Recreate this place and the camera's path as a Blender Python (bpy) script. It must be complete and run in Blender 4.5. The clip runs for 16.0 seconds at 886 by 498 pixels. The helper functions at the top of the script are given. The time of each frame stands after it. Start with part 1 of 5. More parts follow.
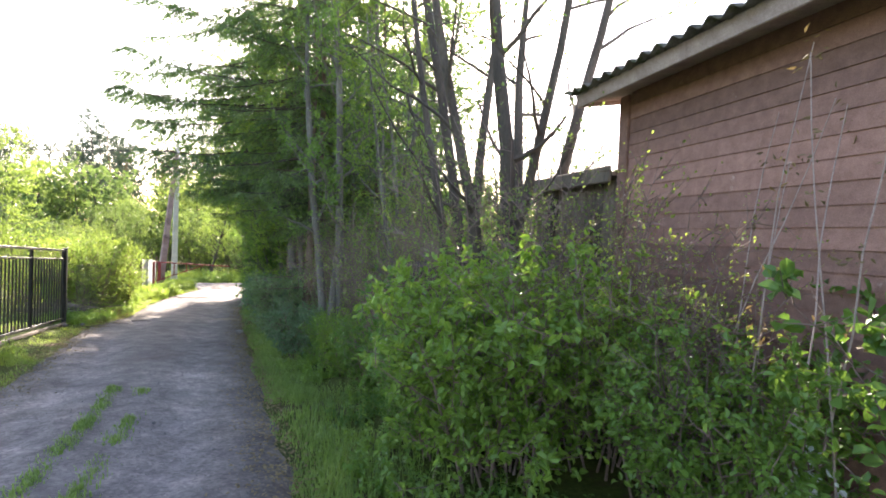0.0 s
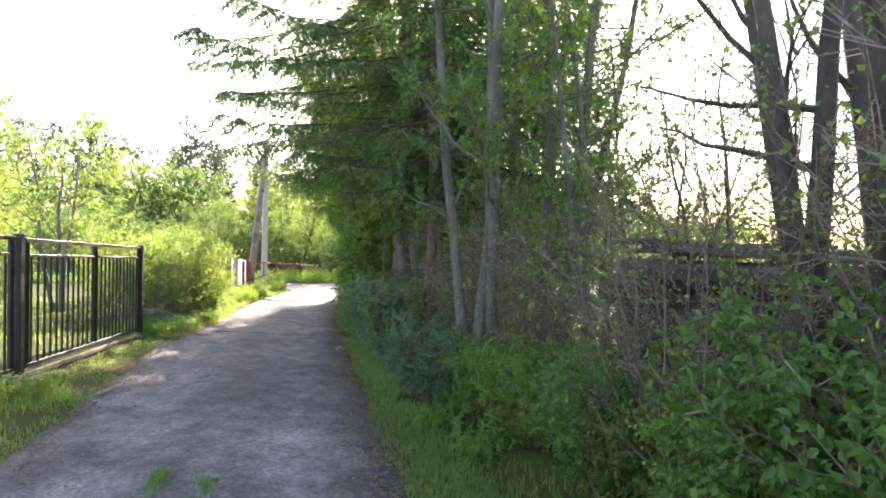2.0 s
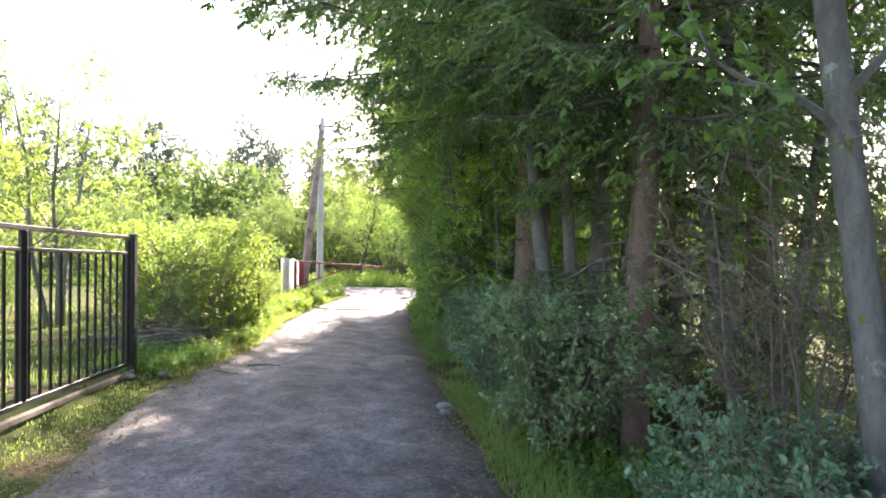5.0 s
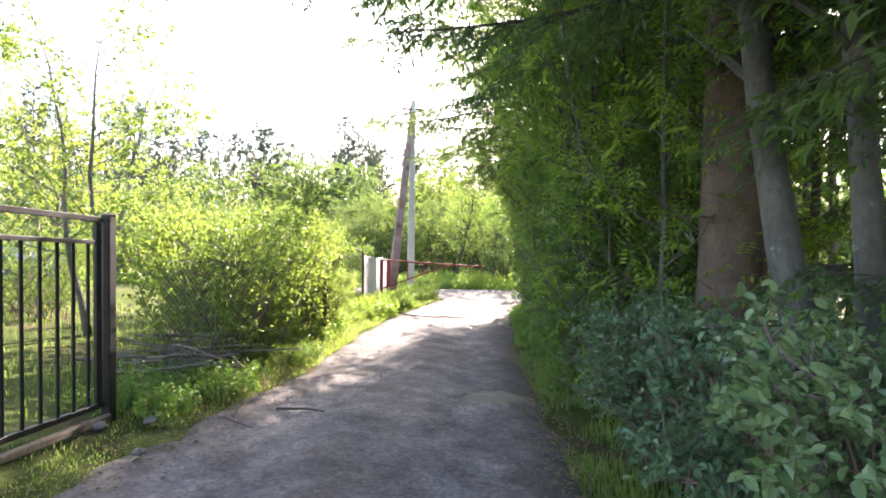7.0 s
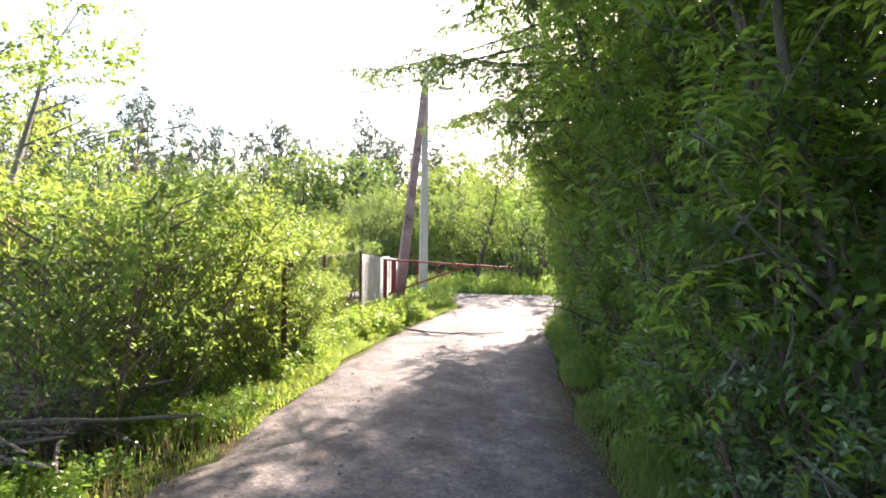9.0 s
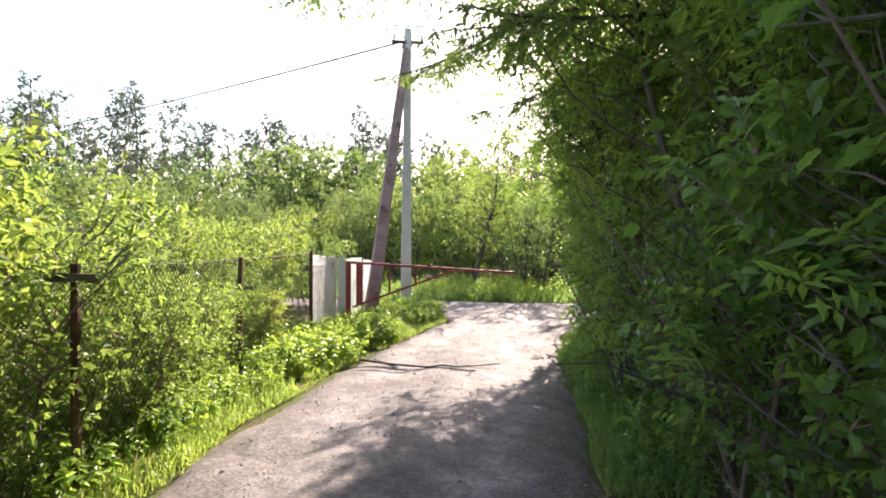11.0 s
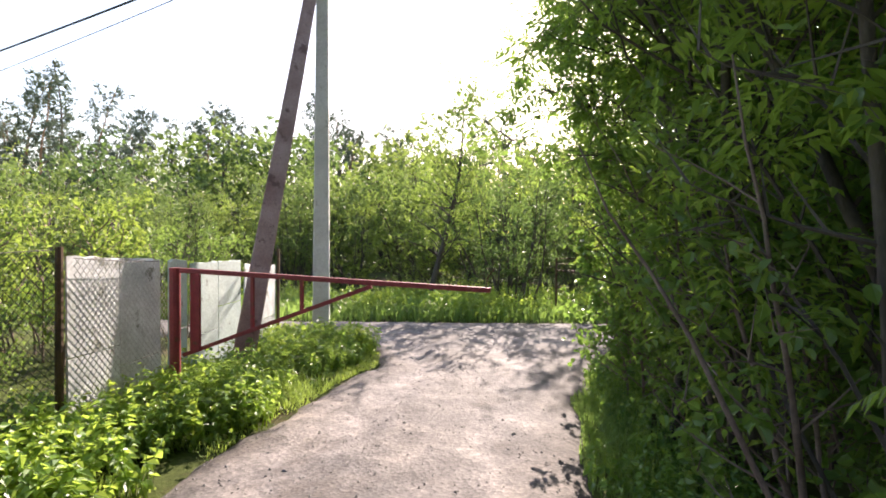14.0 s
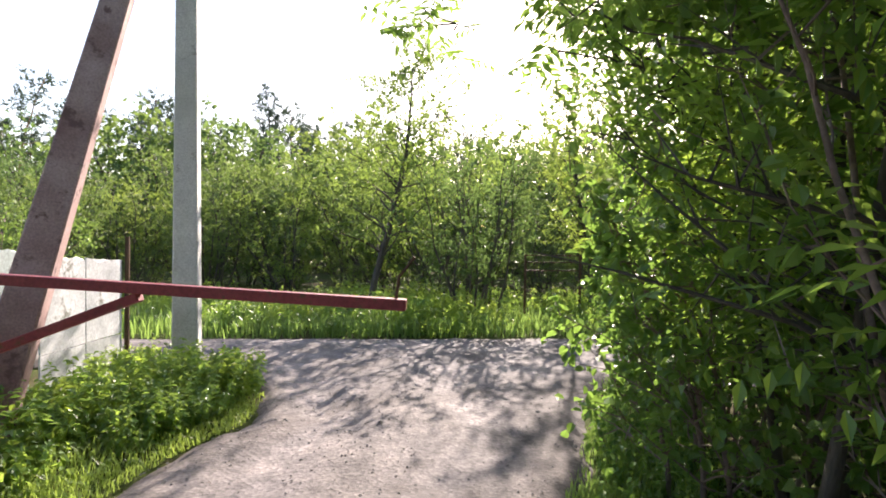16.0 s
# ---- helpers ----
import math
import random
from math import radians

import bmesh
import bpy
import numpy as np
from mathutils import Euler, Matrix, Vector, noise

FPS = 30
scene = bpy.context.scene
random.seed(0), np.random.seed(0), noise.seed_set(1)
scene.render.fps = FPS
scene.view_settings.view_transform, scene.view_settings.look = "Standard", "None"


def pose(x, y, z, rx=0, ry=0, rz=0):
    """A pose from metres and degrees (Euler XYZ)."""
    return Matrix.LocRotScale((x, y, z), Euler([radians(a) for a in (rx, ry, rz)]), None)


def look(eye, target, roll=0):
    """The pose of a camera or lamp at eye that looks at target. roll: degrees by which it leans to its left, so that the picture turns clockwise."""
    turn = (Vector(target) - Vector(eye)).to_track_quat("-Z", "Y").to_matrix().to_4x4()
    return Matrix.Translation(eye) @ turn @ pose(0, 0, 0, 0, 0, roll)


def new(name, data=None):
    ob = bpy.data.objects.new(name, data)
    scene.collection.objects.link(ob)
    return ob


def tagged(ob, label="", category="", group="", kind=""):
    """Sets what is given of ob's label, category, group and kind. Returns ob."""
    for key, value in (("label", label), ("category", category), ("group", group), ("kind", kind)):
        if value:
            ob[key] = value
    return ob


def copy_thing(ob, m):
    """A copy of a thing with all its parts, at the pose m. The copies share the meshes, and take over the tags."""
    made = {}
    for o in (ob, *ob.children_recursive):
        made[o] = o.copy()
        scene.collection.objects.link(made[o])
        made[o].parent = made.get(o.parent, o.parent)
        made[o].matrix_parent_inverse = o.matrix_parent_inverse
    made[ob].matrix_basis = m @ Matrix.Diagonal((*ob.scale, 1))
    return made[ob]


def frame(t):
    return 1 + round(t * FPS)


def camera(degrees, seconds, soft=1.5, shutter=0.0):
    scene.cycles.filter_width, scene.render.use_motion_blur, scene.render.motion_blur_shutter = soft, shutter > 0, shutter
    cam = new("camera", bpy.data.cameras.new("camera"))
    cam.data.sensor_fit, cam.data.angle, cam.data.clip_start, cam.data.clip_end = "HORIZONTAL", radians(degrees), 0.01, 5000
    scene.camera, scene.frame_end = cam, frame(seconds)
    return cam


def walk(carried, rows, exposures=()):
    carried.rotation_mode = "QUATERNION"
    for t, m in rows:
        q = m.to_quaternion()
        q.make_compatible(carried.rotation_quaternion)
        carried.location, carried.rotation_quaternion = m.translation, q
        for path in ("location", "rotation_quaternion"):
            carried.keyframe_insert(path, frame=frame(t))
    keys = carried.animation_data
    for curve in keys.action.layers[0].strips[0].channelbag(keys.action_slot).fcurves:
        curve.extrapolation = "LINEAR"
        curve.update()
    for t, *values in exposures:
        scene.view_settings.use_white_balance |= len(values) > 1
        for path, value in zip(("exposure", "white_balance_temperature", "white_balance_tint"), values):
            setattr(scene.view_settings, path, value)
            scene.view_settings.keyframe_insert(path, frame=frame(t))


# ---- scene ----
cam = camera(79.5, 16.0, soft=1.8)
METRES, EYE, TILT, LEAN, TURN = 21.0, 1.35, 0.0, 0.0, 5.7
ROWS = [
    (0.0, 0.0, 0.0, 0.0, 0.05, -1.23, -2.27),
    (0.5, -0.013, 0.0317, -0.003, 1.64, -1.33, -2.13),
    (1.0, -0.0279, 0.0632, -0.0045, 3.99, -1.48, -1.99),
    (1.5, -0.0417, 0.0931, -0.0068, 5.97, -1.48, -1.9),
    (2.0, -0.0587, 0.1217, -0.0082, 8.37, -1.59, -1.77),
    (2.5, -0.0744, 0.1483, -0.01, 10.19, -1.61, -1.63),
    (3.0, -0.0899, 0.1786, -0.0123, 11.55, -1.66, -1.49),
    (5.5, -0.1501, 0.3106, -0.0226, 15.81, -1.55, -1.45),
    (6.0, -0.1589, 0.3379, -0.0244, 20.11, -1.65, -1.14),
    (6.5, -0.1683, 0.3652, -0.0272, 23.55, -1.75, -1.03),
    (7.0, -0.1779, 0.395, -0.0296, 24.62, -1.75, -0.99),
    (7.5, -0.191, 0.4246, -0.0309, 25.18, -1.83, -1.01),
    (8.0, -0.2046, 0.4535, -0.033, 25.5, -1.77, -1.03),
    (8.5, -0.2174, 0.4835, -0.0349, 26.39, -1.79, -0.98),
    (11.0, -0.269, 0.6348, -0.0408, 27.37, -1.83, -0.57),
    (11.5, -0.2812, 0.6671, -0.0424, 26.53, -1.83, -0.59),
    (12.0, -0.2935, 0.6962, -0.0441, 26.29, -1.76, -0.71),
    (12.5, -0.3068, 0.7278, -0.0455, 25.82, -1.79, -0.63),
    (13.0, -0.3186, 0.7551, -0.0458, 25.41, -1.78, -0.66),
    (13.5, -0.3297, 0.7862, -0.0469, 24.39, -1.7, -0.63),
    (14.0, -0.3375, 0.815, -0.0491, 23.78, -1.67, -0.62),
    (14.5, -0.3443, 0.8475, -0.0518, 22.65, -1.63, -0.54),
    (15.0, -0.3521, 0.8775, -0.0563, 22.0, -1.6, -0.69),
    (15.5, -0.3612, 0.9062, -0.0584, 21.06, -1.58, -0.74),
    (16.0, -0.366, 0.9247, -0.0588, 19.83, -1.38, -0.85),
]
EXPOSURES = [(0.0, 2.45, 6950, 22), (5.5, 2.65, 6800, 24), (8.5, 2.3, 6900, 24), (12.5, 1.76, 6950, 24), (16.0, 1.54, 6700, 23)]
walk(cam, [(t, pose(0, 0, EYE, TILT, LEAN, TURN) @ pose(METRES * x, METRES * y, METRES * z, 90 + pitch, roll, yaw)) for t, x, y, z, yaw, pitch, roll in ROWS], EXPOSURES)

# ---- light ----
SUN_AZ, SUN_EL = radians(-12), radians(28.5)      # azimuth clockwise from +y
world = bpy.data.worlds.new("sky")
scene.world = world
world.use_nodes = True
wt = world.node_tree
sky = wt.nodes.new("ShaderNodeTexSky")
sky.sky_type = "NISHITA"
sky.sun_disc = False
sky.sun_elevation, sky.sun_rotation = SUN_EL, SUN_AZ
sky.dust_density = 1.2
sky.air_density = 1.2
wt.nodes["Background"].inputs[1].default_value = 0.115
wt.links.new(sky.outputs[0], wt.nodes["Background"].inputs[0])
sun = new("sun", bpy.data.lights.new("sun", "SUN"))
sun.data.energy, sun.data.angle, sun.data.color = 5.0, radians(0.53), (1.0, 0.93, 0.8)
sun_way = Vector((math.sin(SUN_AZ) * math.cos(SUN_EL), math.cos(SUN_AZ) * math.cos(SUN_EL), math.sin(SUN_EL)))
sun.matrix_world = look(sun_way * 60, (0, 0, 0))

# ---- materials ----


def shader(name):
    m = bpy.data.materials.new(name)
    m.use_nodes = True
    t = m.node_tree
    return m, t, t.nodes["Principled BSDF"]


def link(t, a, b):
    t.links.new(a, b)


def noise_tex(t, scale, detail=4.0, rough=0.6, stretch=None, coords="Object"):
    n = t.nodes.new("ShaderNodeTexNoise")
    n.inputs["Scale"].default_value, n.inputs["Detail"].default_value, n.inputs["Roughness"].default_value = scale, detail, rough
    tc = t.nodes.new("ShaderNodeTexCoord")
    if stretch:
        mp = t.nodes.new("ShaderNodeMapping")
        mp.inputs["Scale"].default_value = stretch
        link(t, tc.outputs[coords], mp.inputs[0])
        link(t, mp.outputs[0], n.inputs["Vector"])
    else:
        link(t, tc.outputs[coords], n.inputs["Vector"])
    return n


def ramp(t, source, stops):
    r = t.nodes.new("ShaderNodeValToRGB")
    e = r.color_ramp.elements
    while len(e) < len(stops):
        e.new(0.5)
    for k, (p, c) in zip(e, stops):
        k.position, k.color = p, (*c, 1)
    link(t, source, r.inputs[0])
    return r


def blend(t, fac, a, b, how="MIX"):
    m = t.nodes.new("ShaderNodeMix")
    m.data_type, m.blend_type = "RGBA", how
    if isinstance(fac, float):
        m.inputs[0].default_value = fac
    else:
        link(t, fac, m.inputs[0])
    for sock, v in ((m.inputs[6], a), (m.inputs[7], b)):
        if isinstance(v, tuple):
            sock.default_value = (*v, 1)
        else:
            link(t, v, sock)
    return m.outputs[2]


def relief(t, bsdf, source, strength, dist):
    b = t.nodes.new("ShaderNodeBump")
    b.inputs["Strength"].default_value, b.inputs["Distance"].default_value = strength, dist
    link(t, source, b.inputs["Height"])
    link(t, b.outputs[0], bsdf.inputs["Normal"])


def surface(name, stops, scale=6.0, fine=60.0, rough=0.8, metal=0.0, stretch=None, bump=0.4, dist=0.004, wear=None, vary=0.0):
    """Two noises: a coarse one for the tone, a fine one for the grain and relief; wear: colour, scale, threshold."""
    m, t, b = shader(name)
    n1, n2 = noise_tex(t, scale, 5, 0.6, stretch), noise_tex(t, fine, 4, 0.7, stretch)
    c = ramp(t, n1.outputs[0], stops).outputs[0]
    g = ramp(t, n2.outputs[0], [(0.3, (0.62, 0.62, 0.62)), (0.7, (1.25, 1.25, 1.25))]).outputs[0]
    c = blend(t, 0.8, c, g, "MULTIPLY")
    if wear:
        col, sc, thr = wear
        n3 = noise_tex(t, sc, 6, 0.7)
        c = blend(t, ramp(t, n3.outputs[0], [(thr, (0, 0, 0)), (thr + 0.07, (1, 1, 1))]).outputs[0], c, col)
    if vary:
        o = t.nodes.new("ShaderNodeObjectInfo")
        v = ramp(t, o.outputs["Random"], [(0.0, (1 - vary,) * 3), (1.0, (1 + vary,) * 3)]).outputs[0]
        c = blend(t, 1.0, c, v, "MULTIPLY")
    link(t, c, b.inputs["Base Color"])
    b.inputs["Roughness"].default_value, b.inputs["Metallic"].default_value = rough, metal
    relief(t, b, n2.outputs[0], bump, dist)
    return m


def leaf_stuff(name, dark, light, through_col, rough=0.45, trans=0.45, spec=0.5):
    """Leaf: tone by island, a lighter way through for the sun from behind."""
    m, t, b = shader(name)
    geo = t.nodes.new("ShaderNodeNewGeometry")
    r = ramp(t, geo.outputs["Random Per Island"], [(0.0, dark), (1.0, light)])
    n = noise_tex(t, 0.9, 3)
    tone = ramp(t, n.outputs[0], [(0.3, (0.75, 0.8, 0.75)), (0.7, (1.2, 1.15, 1.1))]).outputs[0]
    own = t.nodes.new("ShaderNodeObjectInfo")
    tree = ramp(t, own.outputs["Random"], [(0.0, (0.66, 0.76, 0.86)), (0.5, (1.0, 1.0, 1.0)), (1.0, (1.38, 1.2, 0.92))]).outputs[0]
    tone = blend(t, 1.0, tone, tree, "MULTIPLY")
    c = blend(t, 0.9, r.outputs[0], tone, "MULTIPLY")
    link(t, c, b.inputs["Base Color"])
    b.inputs["Roughness"].default_value = rough
    b.inputs["Specular IOR Level"].default_value = spec
    tr = t.nodes.new("ShaderNodeBsdfTranslucent")
    tc = blend(t, 0.8, through_col, tone, "MULTIPLY")
    link(t, tc, tr.inputs[0])
    mx = t.nodes.new("ShaderNodeMixShader")
    mx.inputs[0].default_value = trans
    link(t, b.outputs[0], mx.inputs[1])
    link(t, tr.outputs[0], mx.inputs[2])
    link(t, mx.outputs[0], t.nodes["Material Output"].inputs[0])
    return m


M_SHRUB = leaf_stuff("leaf_shrub", (0.07, 0.162, 0.034), (0.17, 0.315, 0.06), (0.28, 0.48, 0.07), 0.4, 0.36)
# rowan green brightened, so leaves in the spruces' shade look lit
M_ROWAN_LIFTED = leaf_stuff("leaf_rowan_lifted", (0.1, 0.21, 0.045), (0.22, 0.39, 0.075), (0.4, 0.62, 0.1), 0.4, 0.42)
M_GREY = leaf_stuff("leaf_greyish", (0.1, 0.19, 0.09), (0.26, 0.385, 0.21), (0.22, 0.38, 0.12), 0.28, 0.3)
M_BROAD = leaf_stuff("leaf_broad", (0.06, 0.135, 0.034), (0.145, 0.265, 0.065), (0.28, 0.46, 0.08), 0.38)
M_ROWAN = leaf_stuff("leaf_rowan", (0.075, 0.165, 0.04), (0.175, 0.31, 0.07), (0.34, 0.54, 0.09), 0.4)
M_YOUNG = leaf_stuff("leaf_young", (0.06, 0.13, 0.03), (0.17, 0.26, 0.06), (0.38, 0.52, 0.1), 0.45, 0.42)
M_FAR = leaf_stuff("leaf_far", (0.05, 0.1, 0.035), (0.115, 0.185, 0.06), (0.24, 0.36, 0.09), 0.5, 0.38)
# far needles paled and blued: the haze of glare is in the colour
M_PINE_HAZED = leaf_stuff("needle_pine_hazed", (0.055, 0.082, 0.064), (0.1, 0.138, 0.105), (0.12, 0.17, 0.1), 0.7, 0.22)
M_SPRUCE = leaf_stuff("needle_spruce", (0.058, 0.115, 0.056), (0.145, 0.23, 0.098), (0.2, 0.32, 0.09), 0.45, 0.36)
M_SHOOT = leaf_stuff("needle_shoot", (0.11, 0.22, 0.04), (0.19, 0.34, 0.07), (0.3, 0.5, 0.08), 0.5, 0.38)
M_GRASS = leaf_stuff("grass_blade", (0.075, 0.14, 0.04), (0.18, 0.285, 0.08), (0.38, 0.56, 0.12), 0.4, 0.42)
M_DRY = leaf_stuff("dry_blade", (0.16, 0.12, 0.06), (0.32, 0.25, 0.14), (0.3, 0.22, 0.1), 0.7, 0.3)
M_NETTLE = leaf_stuff("leaf_nettle", (0.09, 0.19, 0.045), (0.2, 0.34, 0.09), (0.45, 0.62, 0.1), 0.4, 0.48)
M_WITHER = leaf_stuff("leaf_withered", (0.035, 0.025, 0.03), (0.1, 0.075, 0.08), (0.08, 0.05, 0.04), 0.6, 0.2)
M_PETAL = leaf_stuff("petal_white", (0.7, 0.7, 0.66), (0.85, 0.85, 0.82), (0.6, 0.6, 0.55), 0.6, 0.3)
M_BARK = surface("bark_grey", [(0.3, (0.09, 0.085, 0.075)), (0.7, (0.24, 0.23, 0.2))], 3, 40, 0.9, stretch=(1, 1, 0.35), bump=0.8, dist=0.01, wear=((0.3, 0.32, 0.28), 9, 0.62))
M_BARK_DARK = surface("bark_dark", [(0.3, (0.05, 0.042, 0.036)), (0.7, (0.13, 0.11, 0.09))], 4, 40, 0.9, stretch=(1, 1, 0.35), bump=0.8, dist=0.01)
M_BARK_SPRUCE = surface("bark_spruce", [(0.3, (0.11, 0.075, 0.058)), (0.7, (0.26, 0.18, 0.14))], 5, 55, 0.92, stretch=(1, 1, 0.6), bump=1.0, dist=0.012, wear=((0.2, 0.2, 0.17), 12, 0.6))
M_BARK_PINE = surface("bark_pine", [(0.3, (0.16, 0.1, 0.06)), (0.7, (0.32, 0.19, 0.11))], 3, 30, 0.9)
M_TWIG = surface("twig_brown", [(0.3, (0.14, 0.095, 0.08)), (0.7, (0.28, 0.21, 0.18))], 6, 60, 0.9)
M_PLANK = surface("plank_stain", [(0.25, (0.2, 0.105, 0.082)), (0.75, (0.36, 0.205, 0.165))], 2.2, 30, 0.75, stretch=(6, 0.6, 6), bump=0.2, dist=0.0015, wear=((0.42, 0.3, 0.26), 7, 0.64), vary=0.32)
M_FASCIA = surface("fascia_board", [(0.3, (0.3, 0.23, 0.21)), (0.7, (0.45, 0.37, 0.34))], 3, 40, 0.8, stretch=(4, 0.6, 4), bump=0.3)
M_ROOF = surface("roof_sheet_mossy", [(0.3, (0.07, 0.065, 0.055)), (0.7, (0.17, 0.16, 0.14))], 4, 50, 0.9, bump=0.6, wear=((0.05, 0.06, 0.025), 6, 0.52))
M_OLDWOOD = surface("old_wood", [(0.3, (0.09, 0.075, 0.06)), (0.7, (0.24, 0.2, 0.165))], 4, 45, 0.9, stretch=(1, 1, 0.3), bump=0.7, dist=0.006, vary=0.25)
M_BLACK = surface("gate_paint", [(0.3, (0.018, 0.017, 0.018)), (0.7, (0.04, 0.037, 0.038))], 8, 60, 0.5, 0.2, bump=0.2, dist=0.001, wear=((0.11, 0.05, 0.03), 16, 0.68))
M_RED = surface("red_paint_rusty", [(0.3, (0.19, 0.022, 0.03)), (0.7, (0.3, 0.045, 0.05))], 7, 70, 0.55, 0.1, bump=0.3, dist=0.001, wear=((0.13, 0.055, 0.03), 14, 0.58))
M_RUST = surface("rusty_iron", [(0.3, (0.07, 0.04, 0.025)), (0.7, (0.17, 0.095, 0.055))], 9, 80, 0.8, 0.2)
M_WIRE = surface("wire_grey", [(0.3, (0.06, 0.055, 0.05)), (0.7, (0.13, 0.12, 0.11))], 9, 60, 0.75, 0.2)
M_CABLE = surface("cable_black", [(0.3, (0.02, 0.02, 0.022)), (0.7, (0.05, 0.05, 0.05))], 9, 60, 0.7)
M_CONC = surface("concrete_pole", [(0.3, (0.48, 0.48, 0.47)), (0.7, (0.66, 0.66, 0.64))], 2.5, 70, 0.9, bump=0.4, dist=0.003, wear=((0.24, 0.23, 0.2), 8, 0.62))
M_BRACE = surface("concrete_brace", [(0.3, (0.23, 0.13, 0.12)), (0.7, (0.4, 0.28, 0.26))], 2.5, 70, 0.9, bump=0.4, dist=0.003, wear=((0.14, 0.08, 0.07), 6, 0.56))
M_SLAB = surface("fibre_cement", [(0.3, (0.42, 0.44, 0.45)), (0.7, (0.74, 0.75, 0.76))], 3.0, 45, 0.85, bump=0.4, dist=0.003, wear=((0.2, 0.2, 0.17), 3.2, 0.57), vary=0.16)
M_SLAB_GREEN = surface("fibre_cement_green", [(0.3, (0.36, 0.44, 0.43)), (0.7, (0.52, 0.6, 0.58))], 2.2, 45, 0.85, bump=0.4, dist=0.003, wear=((0.19, 0.19, 0.17), 5, 0.62))
M_STONE = surface("road_stone", [(0.3, (0.17, 0.162, 0.158)), (0.7, (0.29, 0.275, 0.26))], 8, 60, 0.9, vary=0.3)
M_WHITE = surface("lamp_casing", [(0.3, (0.45, 0.45, 0.45)), (0.7, (0.6, 0.6, 0.6))], 8, 60, 0.5)
M_CAR = surface("car_paint_blue", [(0.3, (0.05, 0.14, 0.34)), (0.7, (0.07, 0.18, 0.42))], 2, 60, 0.25, 0.3, bump=0.0)
M_TYRE = surface("tyre_rubber", [(0.3, (0.02, 0.02, 0.02)), (0.7, (0.04, 0.04, 0.04))], 8, 60, 0.9)
M_GLASS = surface("dark_glass", [(0.3, (0.02, 0.025, 0.03)), (0.7, (0.03, 0.035, 0.04))], 2, 60, 0.08, bump=0.0)


def road_material():
    m, t, b = shader("gravel_earth")
    big, midn, fine = noise_tex(t, 0.55, 4), noise_tex(t, 3.5, 6, 0.7), noise_tex(t, 48, 5, 0.75)
    c = ramp(t, big.outputs[0], [(0.3, (0.122, 0.115, 0.118)), (0.48, (0.165, 0.154, 0.154)), (0.72, (0.24, 0.218, 0.205))]).outputs[0]
    at = t.nodes.new("ShaderNodeAttribute")
    at.attribute_name = "across"
    wob = t.nodes.new("ShaderNodeMath")
    wob.operation = "MULTIPLY_ADD"
    link(t, noise_tex(t, 1.7, 5).outputs[0], wob.inputs[0])
    wob.inputs[1].default_value = 0.16
    link(t, at.outputs["Fac"], wob.inputs[2])
    worn = ramp(t, wob.outputs[0], [(0.1, (0.72, 0.68, 0.62)), (0.33, (1.18, 1.16, 1.15)), (0.56, (0.76, 0.74, 0.72)), (0.8, (1.12, 1.1, 1.1)), (0.98, (0.62, 0.58, 0.54))]).outputs[0]
    c = blend(t, 0.85, c, worn, "MULTIPLY")
    c = blend(t, 0.9, c, ramp(t, midn.outputs[0], [(0.32, (0.45, 0.44, 0.43)), (0.5, (1.0, 0.98, 0.97)), (0.68, (1.65, 1.6, 1.54))]).outputs[0], "MULTIPLY")
    damp = noise_tex(t, 1.1, 6, 0.65, stretch=(1.6, 0.8, 1))
    c = blend(t, ramp(t, damp.outputs[0], [(0.52, (0, 0, 0)), (0.66, (0.75, 0.75, 0.75))]).outputs[0], c, (0.085, 0.07, 0.062))
    vo = t.nodes.new("ShaderNodeTexVoronoi")
    vo.inputs["Scale"].default_value = 42
    tc = t.nodes.new("ShaderNodeTexCoord")
    link(t, tc.outputs["Object"], vo.inputs["Vector"])
    c = blend(t, 0.75, c, ramp(t, vo.outputs["Color"], [(0.1, (0.6, 0.6, 0.6)), (0.9, (1.35, 1.33, 1.3))]).outputs[0], "MULTIPLY")
    c = blend(t, 0.6, c, ramp(t, fine.outputs[0], [(0.3, (0.6, 0.6, 0.6)), (0.7, (1.3, 1.3, 1.3))]).outputs[0], "MULTIPLY")
    link(t, c, b.inputs["Base Color"])
    b.inputs["Roughness"].default_value = 0.85
    b.inputs["Specular IOR Level"].default_value = 0.35
    add = t.nodes.new("ShaderNodeMath")
    link(t, fine.outputs[0], add.inputs[0])
    link(t, vo.outputs["Distance"], add.inputs[1])
    relief(t, b, add.outputs[0], 0.5, 0.006)
    return m


def ground_material():
    m, t, b = shader("turf_soil")
    big, fine = noise_tex(t, 0.4, 5), noise_tex(t, 30, 5, 0.75)
    c = ramp(t, big.outputs[0], [(0.3, (0.05, 0.06, 0.022)), (0.5, (0.08, 0.105, 0.028)), (0.7, (0.12, 0.14, 0.04))]).outputs[0]
    c = blend(t, 0.8, c, ramp(t, fine.outputs[0], [(0.3, (0.5, 0.5, 0.45)), (0.7, (1.4, 1.4, 1.3))]).outputs[0], "MULTIPLY")
    n = noise_tex(t, 1.3, 6, 0.7)
    c = blend(t, ramp(t, n.outputs[0], [(0.5, (0, 0, 0)), (0.62, (1, 1, 1))]).outputs[0], c, (0.1, 0.075, 0.045))
    link(t, c, b.inputs["Base Color"])
    b.inputs["Roughness"].default_value = 0.95
    b.inputs["Specular IOR Level"].default_value = 0.1
    relief(t, b, fine.outputs[0], 0.8, 0.03)
    return m


M_ROAD, M_GROUND = road_material(), ground_material()
M_SAND = surface("sand_patch", [(0.3, (0.2, 0.165, 0.125)), (0.7, (0.29, 0.245, 0.18))], 5, 50, 0.95)

# ---- mesh helpers ----


